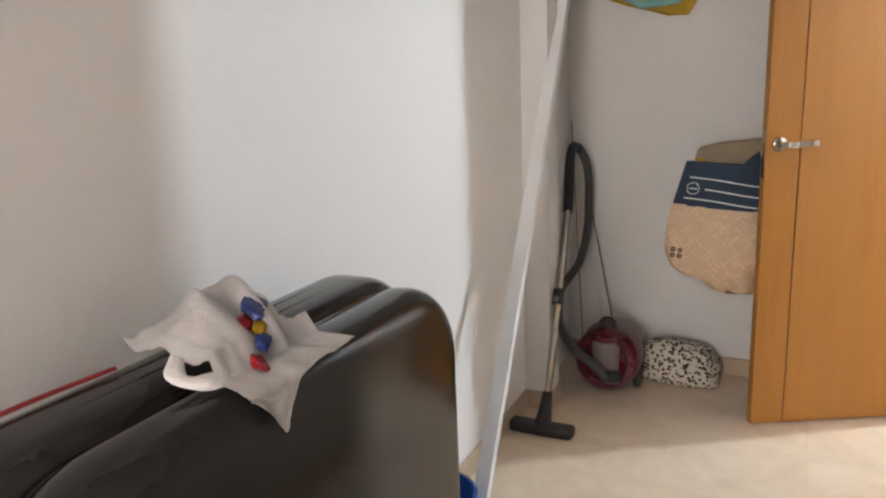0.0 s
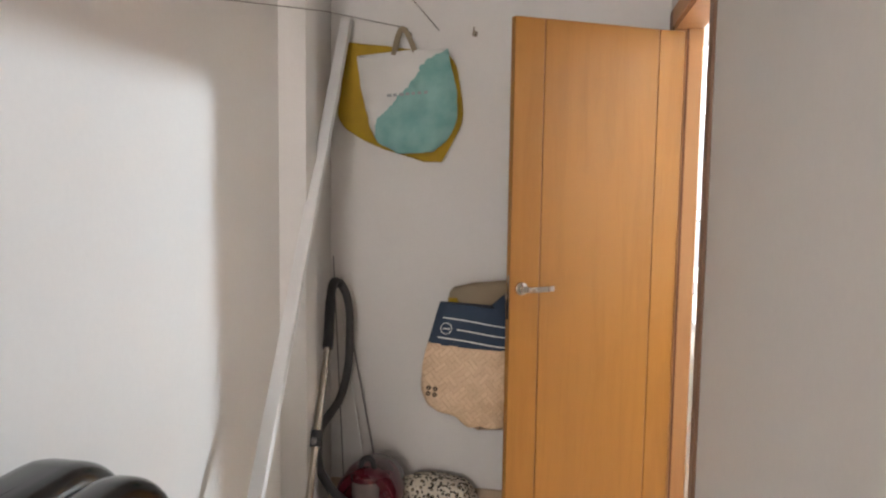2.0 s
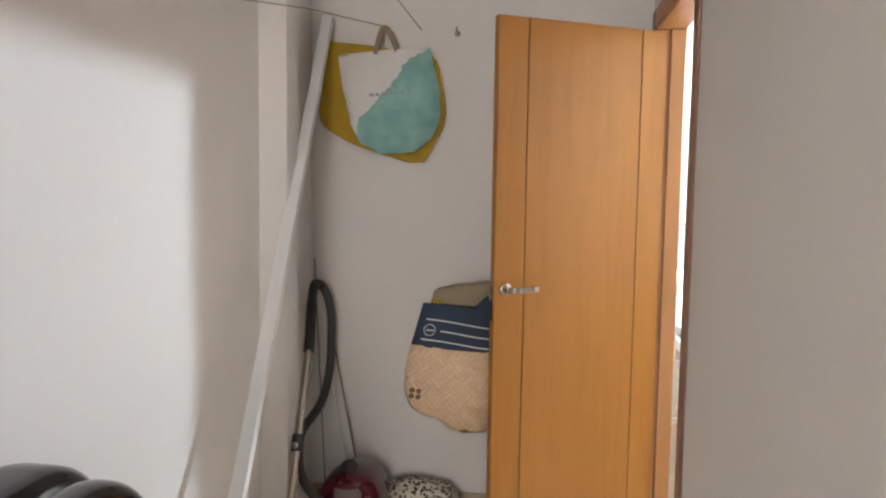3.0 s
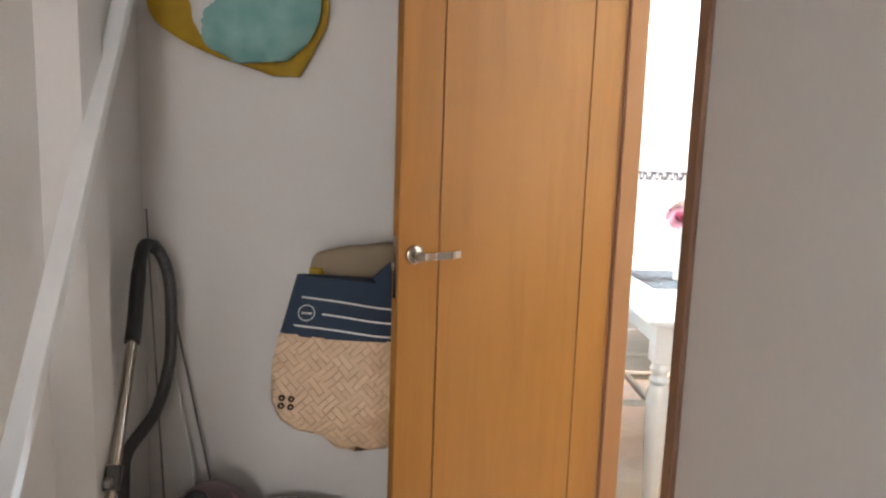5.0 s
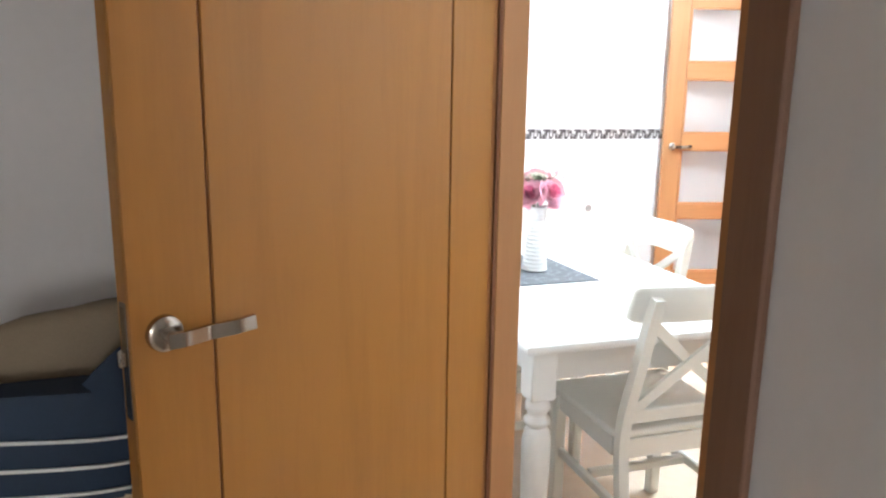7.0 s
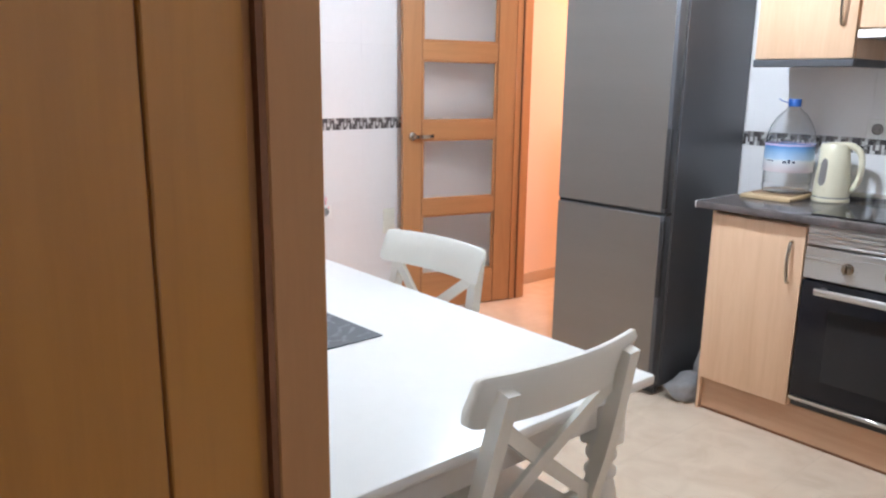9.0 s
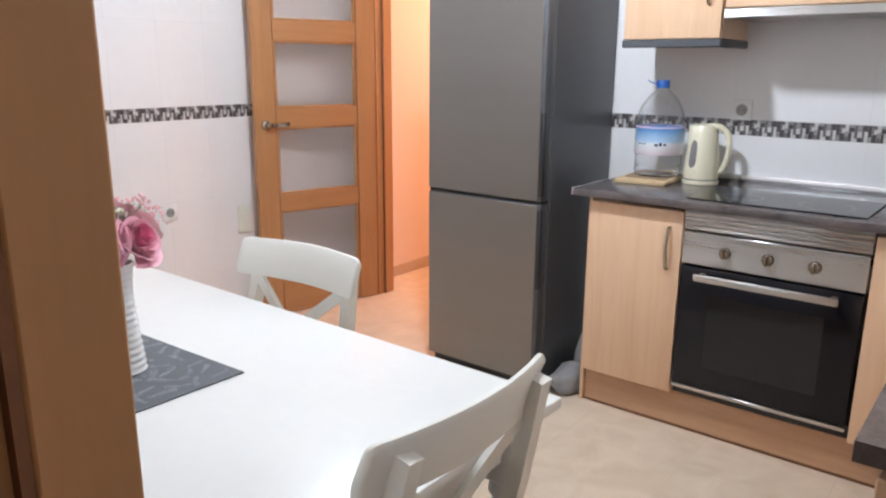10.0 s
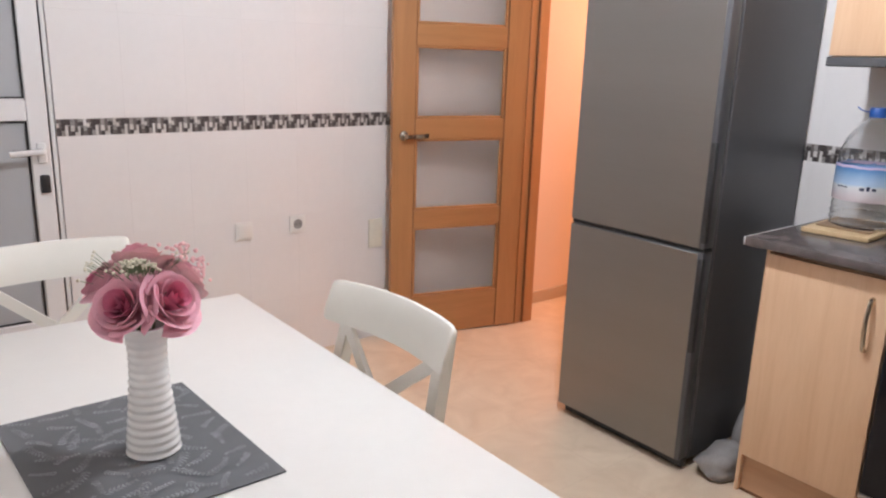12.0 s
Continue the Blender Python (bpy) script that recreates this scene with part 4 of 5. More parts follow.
e[1].position, e[1].color = 1.0, (0.10, 0.28, 0.55, 1)
for pos, col in ((0.06, (0.80, 0.70, 0.72, 1)), (0.42, (0.78, 0.80, 0.82, 1)), (0.50, (0.45, 0.62, 0.78, 1)), (0.9, (0.05, 0.20, 0.45, 1)), (0.93, (0.65, 0.45, 0.55, 1))):
    x = e.new(pos)
    x.color = col
l.new(rp.outputs[0], p.inputs["Base Color"])
p.inputs["Roughness"].default_value = 0.35
lb = part("label_band", lathe(bmesh.new(), [(0.0972, 0.09), (0.0978, 0.091), (0.0978, 0.206), (0.0972, 0.207)], n=36), m, bt, "blue and white printed label band")
inkm = surf("dark_ink", (0.03, 0.04, 0.09), 0.5, bump=0)
for a0, z, w, h in ((150, 0.135, 0.012, 0.004), (158, 0.136, 0.010, 0.004), (166, 0.135, 0.010, 0.004), (196, 0.133, 0.014, 0.010), (206, 0.136, 0.010, 0.014), (216, 0.134, 0.012, 0.008)):
    a = radians(a0)
    bm = block((-0.0004, -w / 2, -h / 2), (0.0004, w / 2, h / 2), 0)
    bmesh.ops.transform(bm, matrix=Matrix.Translation((0.0981 * math.cos(a), 0.0981 * math.sin(a), z)) @ Matrix.Rotation(a, 4, "Z"), verts=bm.verts)
    part("print_mark", bm, inkm, lb)
BLUEPL = surf("blue_plastic", (0.02, 0.10, 0.36), 0.35, var=0.1, bump=0.01)
cap = part("cap", lathe(bmesh.new(), [(0.0215, 0.357), (0.026, 0.358), (0.026, 0.385), (0.023, 0.389), (0, 0.389)], n=24), BLUEPL, bt, "blue screw cap")
part("carry_tab", bar(bmesh.new(), curve_pts([(0.0, 0.02, 0.372), (-0.01, 0.045, 0.378), (-0.015, 0.06, 0.388)], 4), 0.016, 0.004), BLUEPL, cap)

CREAM = surf("cream_plastic", (0.76, 0.70, 0.52), 0.30, var=0.03, scale=5, bump=0.01)
kt = thing("electric_kettle", pose(2.925, 0.708, 0.9105, 0, 0, 10) @ Matrix.Diagonal((0.92, 0.92, 1, 1)), "cream plastic electric kettle with a grey water gauge", "kettle")
part("base", lathe(bmesh.new(), [(0, 0), (0.077, 0), (0.079, 0.006), (0.077, 0.016), (0, 0.016)], n=32), CREAM, kt)
part("ring", lathe(bmesh.new(), [(0.0745, 0.016), (0.0745, 0.021)], n=32), surf("dark_seam", (0.2, 0.19, 0.17), 0.5, bump=0), kt)
bm = lathe(bmesh.new(), [(0.0, 0.021), (0.074, 0.021), (0.0755, 0.03), (0.073, 0.08), (0.066, 0.15), (0.058, 0.20), (0.053, 0.222), (0.045, 0.235), (0.02, 0.242), (0.0, 0.243)], n=32)
for v in bm.verts:
    if v.co.z > 0.18 and v.co.y > 0.03:
        v.co.y += 0.35 * (v.co.z - 0.18) * (v.co.y / 0.06)
part("jug", bm, CREAM, kt)
hd = bmesh.new()
tube(hd, curve_pts([(0, -0.020, 0.232), (0, -0.062, 0.230), (0, -0.098, 0.205), (0, -0.110, 0.155), (0, -0.105, 0.10), (0, -0.088, 0.062), (0, -0.066, 0.046)], 6), 0.0155, 12, 0.85)
part("handle", hd, CREAM, kt, "looped cream handle")
bm = bmesh.new()
for i in range(9):
    for j in range(13):
        u, v = -1 + i / 4, j / 12
        z = 0.065 + 0.115 * v
        rr = 0.0013 + (0.0755 - (z - 0.03) * 0.05 if z < 0.08 else 0.073 - (z - 0.08) * 0.1 if z < 0.15 else 0.066 - (z - 0.15) * 0.16)
        half = 0.26 * math.sqrt(max(0.0, 1 - (2 * v - 1) ** 4))
        a = radians(155) + u * half
        bm.verts.new((rr * math.cos(a), rr * math.sin(a), z))
bm.verts.ensure_lookup_table()
for i in range(8):
    for j in range(12):
        bm.faces.new((bm.verts[i * 13 + j], bm.verts[(i + 1) * 13 + j], bm.verts[(i + 1) * 13 + j + 1], bm.verts[i * 13 + j + 1]))
bmesh.ops.remove_doubles(bm, verts=bm.verts, dist=0.0003)
part("water_gauge", bm, surf("grey_gauge", (0.22, 0.20, 0.19), 0.15, bump=0), kt, "oval grey water gauge")


def blob(name, m, size, material, label, category, seed=0, wr=0.18, sub=3):
    """A slumped cloth bundle."""
    bm = bmesh.new()
    bmesh.ops.create_icosphere(bm, subdivisions=sub, radius=1)
    for v in bm.verts:
        c = v.co.copy()
        k = 1 + wr * noise.noise(c * 1.6 + Vector((seed, 0, 0))) + wr * 0.45 * noise.noise(c * 4.5 + Vector((0, seed, 0)))
        v.co = Vector((c.x * k * size[0], c.y * k * size[1], max(-0.6, c.z * k) * size[2] + 0.6 * size[2]))
    return solid(name, bm, material, label, category, m=m, angle=70)


GREYCLOTH = surf("grey_cloth", (0.29, 0.275, 0.27), 0.9, var=0.25, scale=12, fine=200, bump=0.3)
blob("cloth_bag", pose(2.60, 1.086, 0.0), (0.13, 0.072, 0.062), GREYCLOTH, "small grey cloth bag slumped beside the fridge", "bag", 3, 0.32)
blob("cloth_bag", pose(2.80, 1.088, 0.0), (0.10, 0.068, 0.13), GREYCLOTH, "dark grey cloth bag in the gap beside the fridge", "bag", 7, 0.30)

# ---- laundry things ----
def pouch(rows, nx=12, sub=4, wr=0.006, seed=0, closed_top=False):
    """A soft bag from rows (z, left, right, half thickness, y), top to bottom, with creases."""
    rr = curve_pts([Vector((r[1], r[2], r[0])) for r in rows], sub)
    tt = curve_pts([Vector((r[3], r[4], 0)) for r in rows], sub)
    bm, rings = bmesh.new(), []
    for a, t in zip(rr, tt):
        ring = []
        for k in range(2 * nx):
            u = k / nx if k < nx else (2 * nx - k) / nx
            s = -1 if k < nx else 1
            x = a.x + (a.y - a.x) * u
            y = t.y + s * t.x * (max(0.0, 1 - (2 * u - 1) ** 2)) ** 0.6
            q = Vector((x, y, a.z))
            w = wr * (noise.noise(q * 7 + Vector((seed, s, 0))) + 0.6 * noise.noise(q * 19 + Vector((0, seed, s))))
            ring.append(bm.verts.new(q + Vector((0.3 * w, w, 0.4 * w))))
        rings.append(ring)
    n = 2 * nx
    for a, b in zip(rings, rings[1:]):
        for k in range(n):
            bm.faces.new((a[k], a[(k + 1) % n], b[(k + 1) % n], b[k]))
    bm.faces.new(rings[-1])
    if closed_top:
        bm.faces.new(rings[0][::-1])
    return bm


m, nt, p = nodes_of("woven_palm_straw")
n, l = nt.nodes, nt.links
tc, mp, mp2, ck = n.new("ShaderNodeTexCoord"), n.new("ShaderNodeMapping"), n.new("ShaderNodeMapping"), n.new("ShaderNodeTexChecker")
mp.inputs["Rotation"].default_value = (0, radians(45), 0)
ck.inputs["Scale"].default_value = 20
l.new(tc.outputs["Object"], mp.inputs["Vector"])
fl = n.new("ShaderNodeVectorMath")
fl.operation = "MULTIPLY"
fl.inputs[1].default_value = (1, 0, 1)
l.new(mp.outputs[0], fl.inputs[0])
ad = n.new("ShaderNodeVectorMath")
ad.inputs[1].default_value = (0.003, 0.01, 0.003)
l.new(fl.outputs[0], ad.inputs[0])
l.new(ad.outputs[0], ck.inputs["Vector"])
br = []
for k, rot in enumerate(((radians(90), 0, 0), (radians(90), 0, radians(90)))):
    mq, b = n.new("ShaderNodeMapping"), n.new("ShaderNodeTexBrick")
    mq.inputs["Rotation"].default_value = rot
    l.new(fl.outputs[0], mq.inputs["Vector"])
    b.inputs["Scale"].default_value = 1
    b.inputs["Brick Width"].default_value, b.inputs["Row Height"].default_value = 0.05, 0.0167
    b.inputs["Mortar Size"].default_value, b.inputs["Mortar Smooth"].default_value = 0.0013, 1.0
    b.inputs["Color1"].default_value, b.inputs["Color2"].default_value, b.inputs["Mortar"].default_value = (0.66, 0.48, 0.32, 1), (0.59, 0.415, 0.27, 1), (0.47, 0.32, 0.20, 1)
    l.new(mq.outputs[0], b.inputs["Vector"])
    br.append(b)
mx, mf = n.new("ShaderNodeMix"), n.new("ShaderNodeMix")
mx.data_type = "RGBA"
l.new(ck.outputs["Fac"], mx.inputs["Factor"])
l.new(br[0].outputs["Color"], mx.inputs["A"])
l.new(br[1].outputs["Color"], mx.inputs["B"])
l.new(mx.outputs["Result"], p.inputs["Base Color"])
l.new(ck.outputs["Fac"], mf.inputs["Factor"])
l.new(br[0].outputs["Fac"], mf.inputs["A"])
l.new(br[1].outputs["Fac"], mf.inputs["B"])
b = n.new("ShaderNodeBump")
b.invert = True
b.inputs["Strength"].default_value, b.inputs["Distance"].default_value = 0.75, 0.004
l.new(mf.outputs["Result"], b.inputs["Height"])
l.new(b.outputs[0], p.inputs["Normal"])
p.inputs["Roughness"].default_value = 0.6
STRAW = m
NAVY = surf("navy_canvas", (0.016, 0.033, 0.066), 0.75, var=0.2, scale=10, fine=300, bump=0.15)
KHAKI = surf("khaki_canvas", (0.30, 0.235, 0.155), 0.8, var=0.15, scale=8, fine=250, bump=0.15)
YELLOW = surf("mustard_canvas", (0.44, 0.28, 0.012), 0.7, var=0.2, scale=9, fine=200, bump=0.1)
THREAD = surf("white_thread", (0.72, 0.72, 0.70), 0.8, var=0.1)

# straw beach bag with a navy band, hung on the door's far handle
sb = thing("straw_bag", pose(-0.742, -0.278, 0.875, 0, 6, 15) @ Matrix.Translation((0, 0, -0.9)), "woven straw beach bag with navy striped band, hanging on the door", "bag")
part("straw_body", pouch([(0.842, -0.206, 0.166, 0.045, 0.0), (0.80, -0.212, 0.175, 0.055, 0.0), (0.72, -0.216, 0.18, 0.065, 0.0), (0.655, -0.208, 0.18, 0.064, 0.0), (0.59, -0.165, 0.172, 0.054, 0.0), (0.54, -0.04, 0.15, 0.03, 0.0), (0.528, 0.03, 0.12, 0.01, 0.0)], nx=26, sub=9, wr=0.026, seed=3), STRAW, sb, "woven palm straw body", angle=70)
band = part("band", pouch([(0.995, -0.180, 0.15, 0.035, 0.0), (0.94, -0.19, 0.158, 0.042, 0.0), (0.885, -0.199, 0.163, 0.046, 0.0), (0.836, -0.208, 0.168, 0.049, 0.0)], nx=16, sub=5, wr=0.006, seed=3, closed_top=True), NAVY, sb, "navy canvas band")
for z, x0 in ((0.940, -0.178), (0.901, -0.12), (0.863, -0.190)):
    pts = []
    for i in range(15):
        u = (x0 + 0.205) / 0.37 + (1 - (x0 + 0.205) / 0.37) * i / 14
        x = -0.19 + 0.35 * u
        pts.append((x, -0.0475 * (max(0.0, 1 - (2 * u - 1) ** 2)) ** 0.6 - 0.006, z - 0.010 * u + 0.004 * math.sin(6 * u)))
    part("stripe", bar(bmesh.new(), pts, 0.004, 0.004), THREAD, band, "white woven stripe")
bm = bmesh.new()
lathe(bm, [(0.0195, -0.002), (0.0207, -0.003), (0.022, -0.002)], (-0.150, -0.040, 0.903), 28, "Y")
part("badge_ring", bm, THREAD, band, "round stitched badge")
for dx in (-0.013, -0.006, 0.001, 0.008, 0.014):
    part("badge_bar", block((-0.150 + 0.8 * dx - 0.002, -0.0455, 0.900), (-0.150 + 0.8 * dx + 0.002, -0.042, 0.905), 0.0005), THREAD, band)
part("strap", bar(bmesh.new(), curve_pts([(0.03, -0.036, 0.99), (0.07, -0.03, 1.03), (0.12, -0.02, 1.06), (0.135, 0.0, 1.045)], 5), 0.05, 0.004, (0, 1, 0)), NAVY, sb, "navy shoulder strap")
mk = surf("dark_print", (0.05, 0.03, 0.02), 0.8, bump=0)
for dx in (0.0, 0.024):
    for dz in (0.0, 0.022):
        part("printed_mark", lathe(bmesh.new(), [(0.003, -0.001), (0.007, -0.002), (0.009, 0.0)], (-0.190 + dx, -0.050 - 0.3 * dx, 0.652 + dz), 10, "Y"), mk, sb)

kb = thing("khaki_bag", pose(-0.745, -0.165, 0.985, 0, -3, 15) @ Matrix.Translation((0, 0, -1.0)), "khaki shopping bag with a yellow lining behind the straw bag", "bag")
part("body", pouch([(1.062, -0.07, 0.155, 0.012, 0.0), (1.045, -0.135, 0.160, 0.022, 0.0), (0.98, -0.150, 0.165, 0.032, 0.0), (0.80, -0.145, 0.165, 0.038, 0.0), (0.66, -0.11, 0.15, 0.03, 0.0), (0.62, -0.05, 0.12, 0.015, 0.0)], nx=12, sub=5, wr=0.010, seed=9, closed_top=True), KHAKI, kb, angle=70)
part("yellow_corner", pouch([(1.01, -0.152, -0.115, 0.030, -0.004), (0.98, -0.156, -0.105, 0.036, -0.004), (0.94, -0.156, -0.10, 0.036, -0.004)], nx=6, sub=3, wr=0.004, seed=9, closed_top=True), YELLOW, kb, "yellow corner")

# totes on the end wall
m, nt, p = nodes_of("white_and_teal_print_cotton")
n, l = nt.nodes, nt.links
tc, sx, nz, nz2 = n.new("ShaderNodeTexCoord"), n.new("ShaderNodeSeparateXYZ"), n.new("ShaderNodeTexNoise"), n.new("ShaderNodeTexNoise")
nz.inputs["Scale"].default_value, nz.inputs["Detail"].default_value = 8, 5
nz2.inputs["Scale"].default_value, nz2.inputs["Detail"].default_value = 12, 3
l.new(tc.outputs["Object"], sx.inputs[0])
l.new(tc.outputs["Object"], nz.inputs["Vector"])
l.new(tc.outputs["Object"], nz2.inputs["Vector"])
a1, a2, a3 = n.new("ShaderNodeMath"), n.new("ShaderNodeMath"), n.new("ShaderNodeMath")
a1.operation = "SUBTRACT"
l.new(sx.outputs["X"], a1.inputs[0])
l.new(sx.outputs["Z"], a1.inputs[1])
a2.operation = "MULTIPLY_ADD"
l.new(nz.outputs["Fac"], a2.inputs[0])
a2.inputs[1].default_value = 0.24
l.new(a1.outputs[0], a2.inputs[2])
a3.operation = "GREATER_THAN"
l.new(a2.outputs[0], a3.inputs[0])
a3.inputs[1].default_value = 0.07
cr = n.new("ShaderNodeValToRGB")
cr.color_ramp.elements[0].position, cr.color_ramp.elements[0].color = 0.35, (0.20, 0.41, 0.39, 1)
cr.color_ramp.elements[1].position, cr.color_ramp.elements[1].color = 0.65, (0.29, 0.51, 0.48, 1)
l.new(nz2.outputs["Fac"], cr.inputs[0])
mx = n.new("ShaderNodeMix")
mx.data_type = "RGBA"
mx.inputs["A"].default_value = (0.72, 0.70, 0.68, 1)
l.new(a3.outputs[0], mx.inputs["Factor"])
l.new(cr.outputs[0], mx.inputs["B"])
l.new(mx.outputs["Result"], p.inputs["Base Color"])
p.inputs["Roughness"].default_value = 0.8
TEALPRINT = m
tb = thing("tote_bag", pose(-1.115, 0.045, 1.775, 0, -4.5, 0), "white cotton tote with a teal watercolour print on a wall hook", "bag")
part("body", pouch([(0.205, -0.205, 0.190, 0.020, 0.0), (0.13, -0.200, 0.198, 0.035, 0.0), (0.0, -0.185, 0.208, 0.045, 0.0), (-0.09, -0.170, 0.205, 0.045, 0.0), (-0.165, -0.135, 0.165, 0.035, 0.0), (-0.215, -0.07, 0.10, 0.02, 0.0)], nx=22, sub=7, wr=0.020, seed=1, closed_top=True), TEALPRINT, tb, angle=70)
for y in (-0.015, 0.015):
    part("handle", bar(bmesh.new(), curve_pts([(-0.045, y, 0.195), (-0.022, y * 0.7, 0.27), (0.0, y * 0.4, 0.302), (0.022, y * 0.7, 0.27), (0.05, y, 0.195)], 5), 0.02, 0.003, (0, 1, 0)), KHAKI, tb, "brown webbing handle")
for i, w in enumerate((0.018, 0.014, 0.018, 0.016, 0.014, 0.015, 0.016)):
    x = -0.075 + 0.026 * i
    part("print_bar", block((x, -0.0515, 0.020), (x + w, -0.044, 0.031), 0), surf("grey_print_ink", (0.35, 0.36, 0.37), 0.8, bump=0) if i == 0 else bpy.data.materials["grey_print_ink"], tb, "faint grey lettering bar")
yb = thing("yellow_bag", pose(-1.16, 0.105, 1.78), "mustard yellow shopping bag behind the white tote", "bag")
part("body", pouch([(0.252, -0.245, -0.205, 0.012, 0.0), (0.225, -0.250, 0.02, 0.018, 0.0), (0.19, -0.255, 0.21, 0.022, 0.0), (0.06, -0.262, 0.260, 0.025, 0.0), (-0.075, -0.272, 0.272, 0.025, 0.0), (-0.17, -0.15, 0.232, 0.022, 0.0), (-0.255, 0.10, 0.185, 0.012, 0.0)], nx=16, sub=5, wr=0.008, seed=5, closed_top=True), YELLOW, yb, angle=70)


def hook(x, z, label):
    hk = thing("wall_hook", pose(x, LY1, z), label, "hook")
    part("plate", lathe(bmesh.new(), [(0, -0.006), (0.010, -0.006), (0.013, 0.0)], n=16, axis="Y"), CHROME, hk)
    part("peg", tube(bmesh.new(), curve_pts([(0, -0.004, 0), (0, -0.03, -0.004), (0, -0.042, 0.008), (0, -0.042, 0.02)], 4), 0.0035, 8), CHROME, hk)


hook(-0.845, 2.068, "small metal hook on the white wall")
hook(-1.13, 2.068, "small metal hook holding the totes")
LINE = surf("grey_cord", (0.30, 0.27, 0.25), 0.8, var=0.1)
solid("clothes_line", tube(bmesh.new(), [(-1.13, LY1 - 0.03, 2.09), (-1.30, -0.5, 2.03), (LX, -1.14, 1.935)], 0.0022, 6), LINE, "thin grey clothes line tied to the wall hook", "clothes line")
solid("clothes_line", tube(bmesh.new(), [(-1.0, LY1, 2.085), (-0.97, -0.95, 2.04), (-0.92, -2.4, 2.04), (-0.90, LY0, 2.09)], 0.0022, 6), LINE, "thin grey clothes line stretched along the laundry", "clothes line")

# long white profile leaning in the corner
pr = thing("white_profile", pose(0, 0, 0), "long white aluminium profile leaning against the wall", "profile")
PA, PB = Vector((-1.305, -1.416, 0.022)), Vector((-1.393, 0.085, 2.12))
bm = bar(bmesh.new(), [PA, PB], 0.030, 0.044, (1, 0, 0))
bmesh.ops.bevel(bm, geom=list(bm.edges), offset=0.002, segments=1, affect="EDGES")
part("tube", bm, WHITEALU, pr)
PD = (PB - PA).normalized()
for a, b in ((PA - PD * 0.004, PA + PD * 0.014), (PB - PD * 0.014, PB + PD * 0.004)):
    part("end_cap", bar(bmesh.new(), [a, b], 0.032, 0.046, (1, 0, 0)), WHITEPLASTIC, pr, "white plastic end cap")

# vacuum cleaner
VO = Vector((-1.206, -0.19, 0.0))
vc = thing("vacuum_cleaner", pose(*VO), "dark red bagless vacuum cleaner with a dark grey hose", "vacuum cleaner")


def by_vacuum(*pts):
    return [Vector(p) - VO for p in pts]


MAROON = surf("dark_red_plastic", (0.085, 0.008, 0.016), 0.28, var=0.12, scale=6, bump=0.01, coat=0.2)
GREYPL = surf("grey_plastic", (0.20, 0.19, 0.19), 0.4, var=0.1)
HOSEGREY = surf("dark_grey_hose_plastic", (0.052, 0.051, 0.053), 0.38, var=0.12, scale=9)
part("body", lathe(bmesh.new(), [(0, -0.085), (0.085, -0.085), (0.092, -0.098), (0.118, -0.098), (0.128, -0.085), (0.133, -0.05), (0.133, 0.05), (0.118, 0.14), (0.06, 0.185), (0, 0.19)], (0, 0.0, 0.158), 36, "Y"), MAROON, vc)
for sd in (-1, 1):
    w = part("wheel", lathe(bmesh.new(), [(0, 0.0), (0.055, 0.0), (0.075, 0.008), (0.075, 0.022), (0.05, 0.03), (0, 0.03)], (sd * 0.105 - 0.015, 0.06, 0.076), 24, "X"), BLACKPLASTIC, vc, "black wheel")
    part("hub", lathe(bmesh.new(), [(0, -0.003), (0.022, -0.003), (0.024, 0.033), (0, 0.033)], (sd * 0.105 - 0.015, 0.06, 0.076), 18, "X"), MAROON, w)
part("dust_bin", lathe(bmesh.new(), [(0, 0.0), (0.058, 0.0), (0.062, 0.01), (0.066, 0.14), (0.058, 0.150), (0, 0.152)], (0, -0.055, 0.098), 28), surf("smoky_bin", (0.20, 0.16, 0.155), 0.16, var=0.2, scale=9, bump=0, coat=0.4), vc, "smoky transparent dust bin")
part("bin_collar", lathe(bmesh.new(), [(0.060, 0.0), (0.070, 0.002), (0.070, 0.022), (0.058, 0.028)], (0, -0.055, 0.244), 28), MAROON, vc, "dark red bin collar")
part("top_handle", tube(bmesh.new(), curve_pts([(-0.030, -0.05, 0.262), (-0.022, -0.05, 0.312), (0.0, -0.05, 0.325), (0.022, -0.05, 0.312), (0.030, -0.05, 0.262)], 5), 0.012, 10), BLACKPLASTIC, vc, "black carrying handle")
part("inlet", tube(bmesh.new(), by_vacuum((-1.150, -0.300, 0.098), (-1.185, -0.375, 0.128)), 0.026, 14), BLACKPLASTIC, vc, "black hose inlet")
hose_line = curve_pts(by_vacuum((-1.173, -0.368, 0.117), (-1.245, -0.352, 0.168), (-1.325, -0.325, 0.214), (-1.400, -0.262, 0.272), (-1.432, -0.19, 0.345), (-1.418, -0.185, 0.425), (-1.372, -0.08, 0.512), (-1.362, 0.012, 0.632), (-1.360, 0.03, 0.76), (-1.362, 0.035, 0.86), (-1.374, 0.03, 0.94), (-1.396, 0.01, 0.995), (-1.412, -0.015, 1.005)), 14)
part("hose", tube(bmesh.new(), hose_line, [0.0178 + 0.0016 * (i % 2) for i in range(len(hose_line))], 12), HOSEGREY, vc, "dark grey corrugated hose", angle=25)
grip_line = curve_pts(by_vacuum((-1.398, 0.008, 0.993), (-1.412, -0.025, 1.008), (-1.413, -0.062, 0.975), (-1.402, -0.12, 0.90), (-1.385, -0.19, 0.815), (-1.376, -0.235, 0.765)), 5)
part("grip", tube(bmesh.new(), grip_line, [0.0195 + 0.002 * (i > 12) for i in range(len(grip_line))], 14), BLACKPLASTIC, vc, "black bent plastic grip")
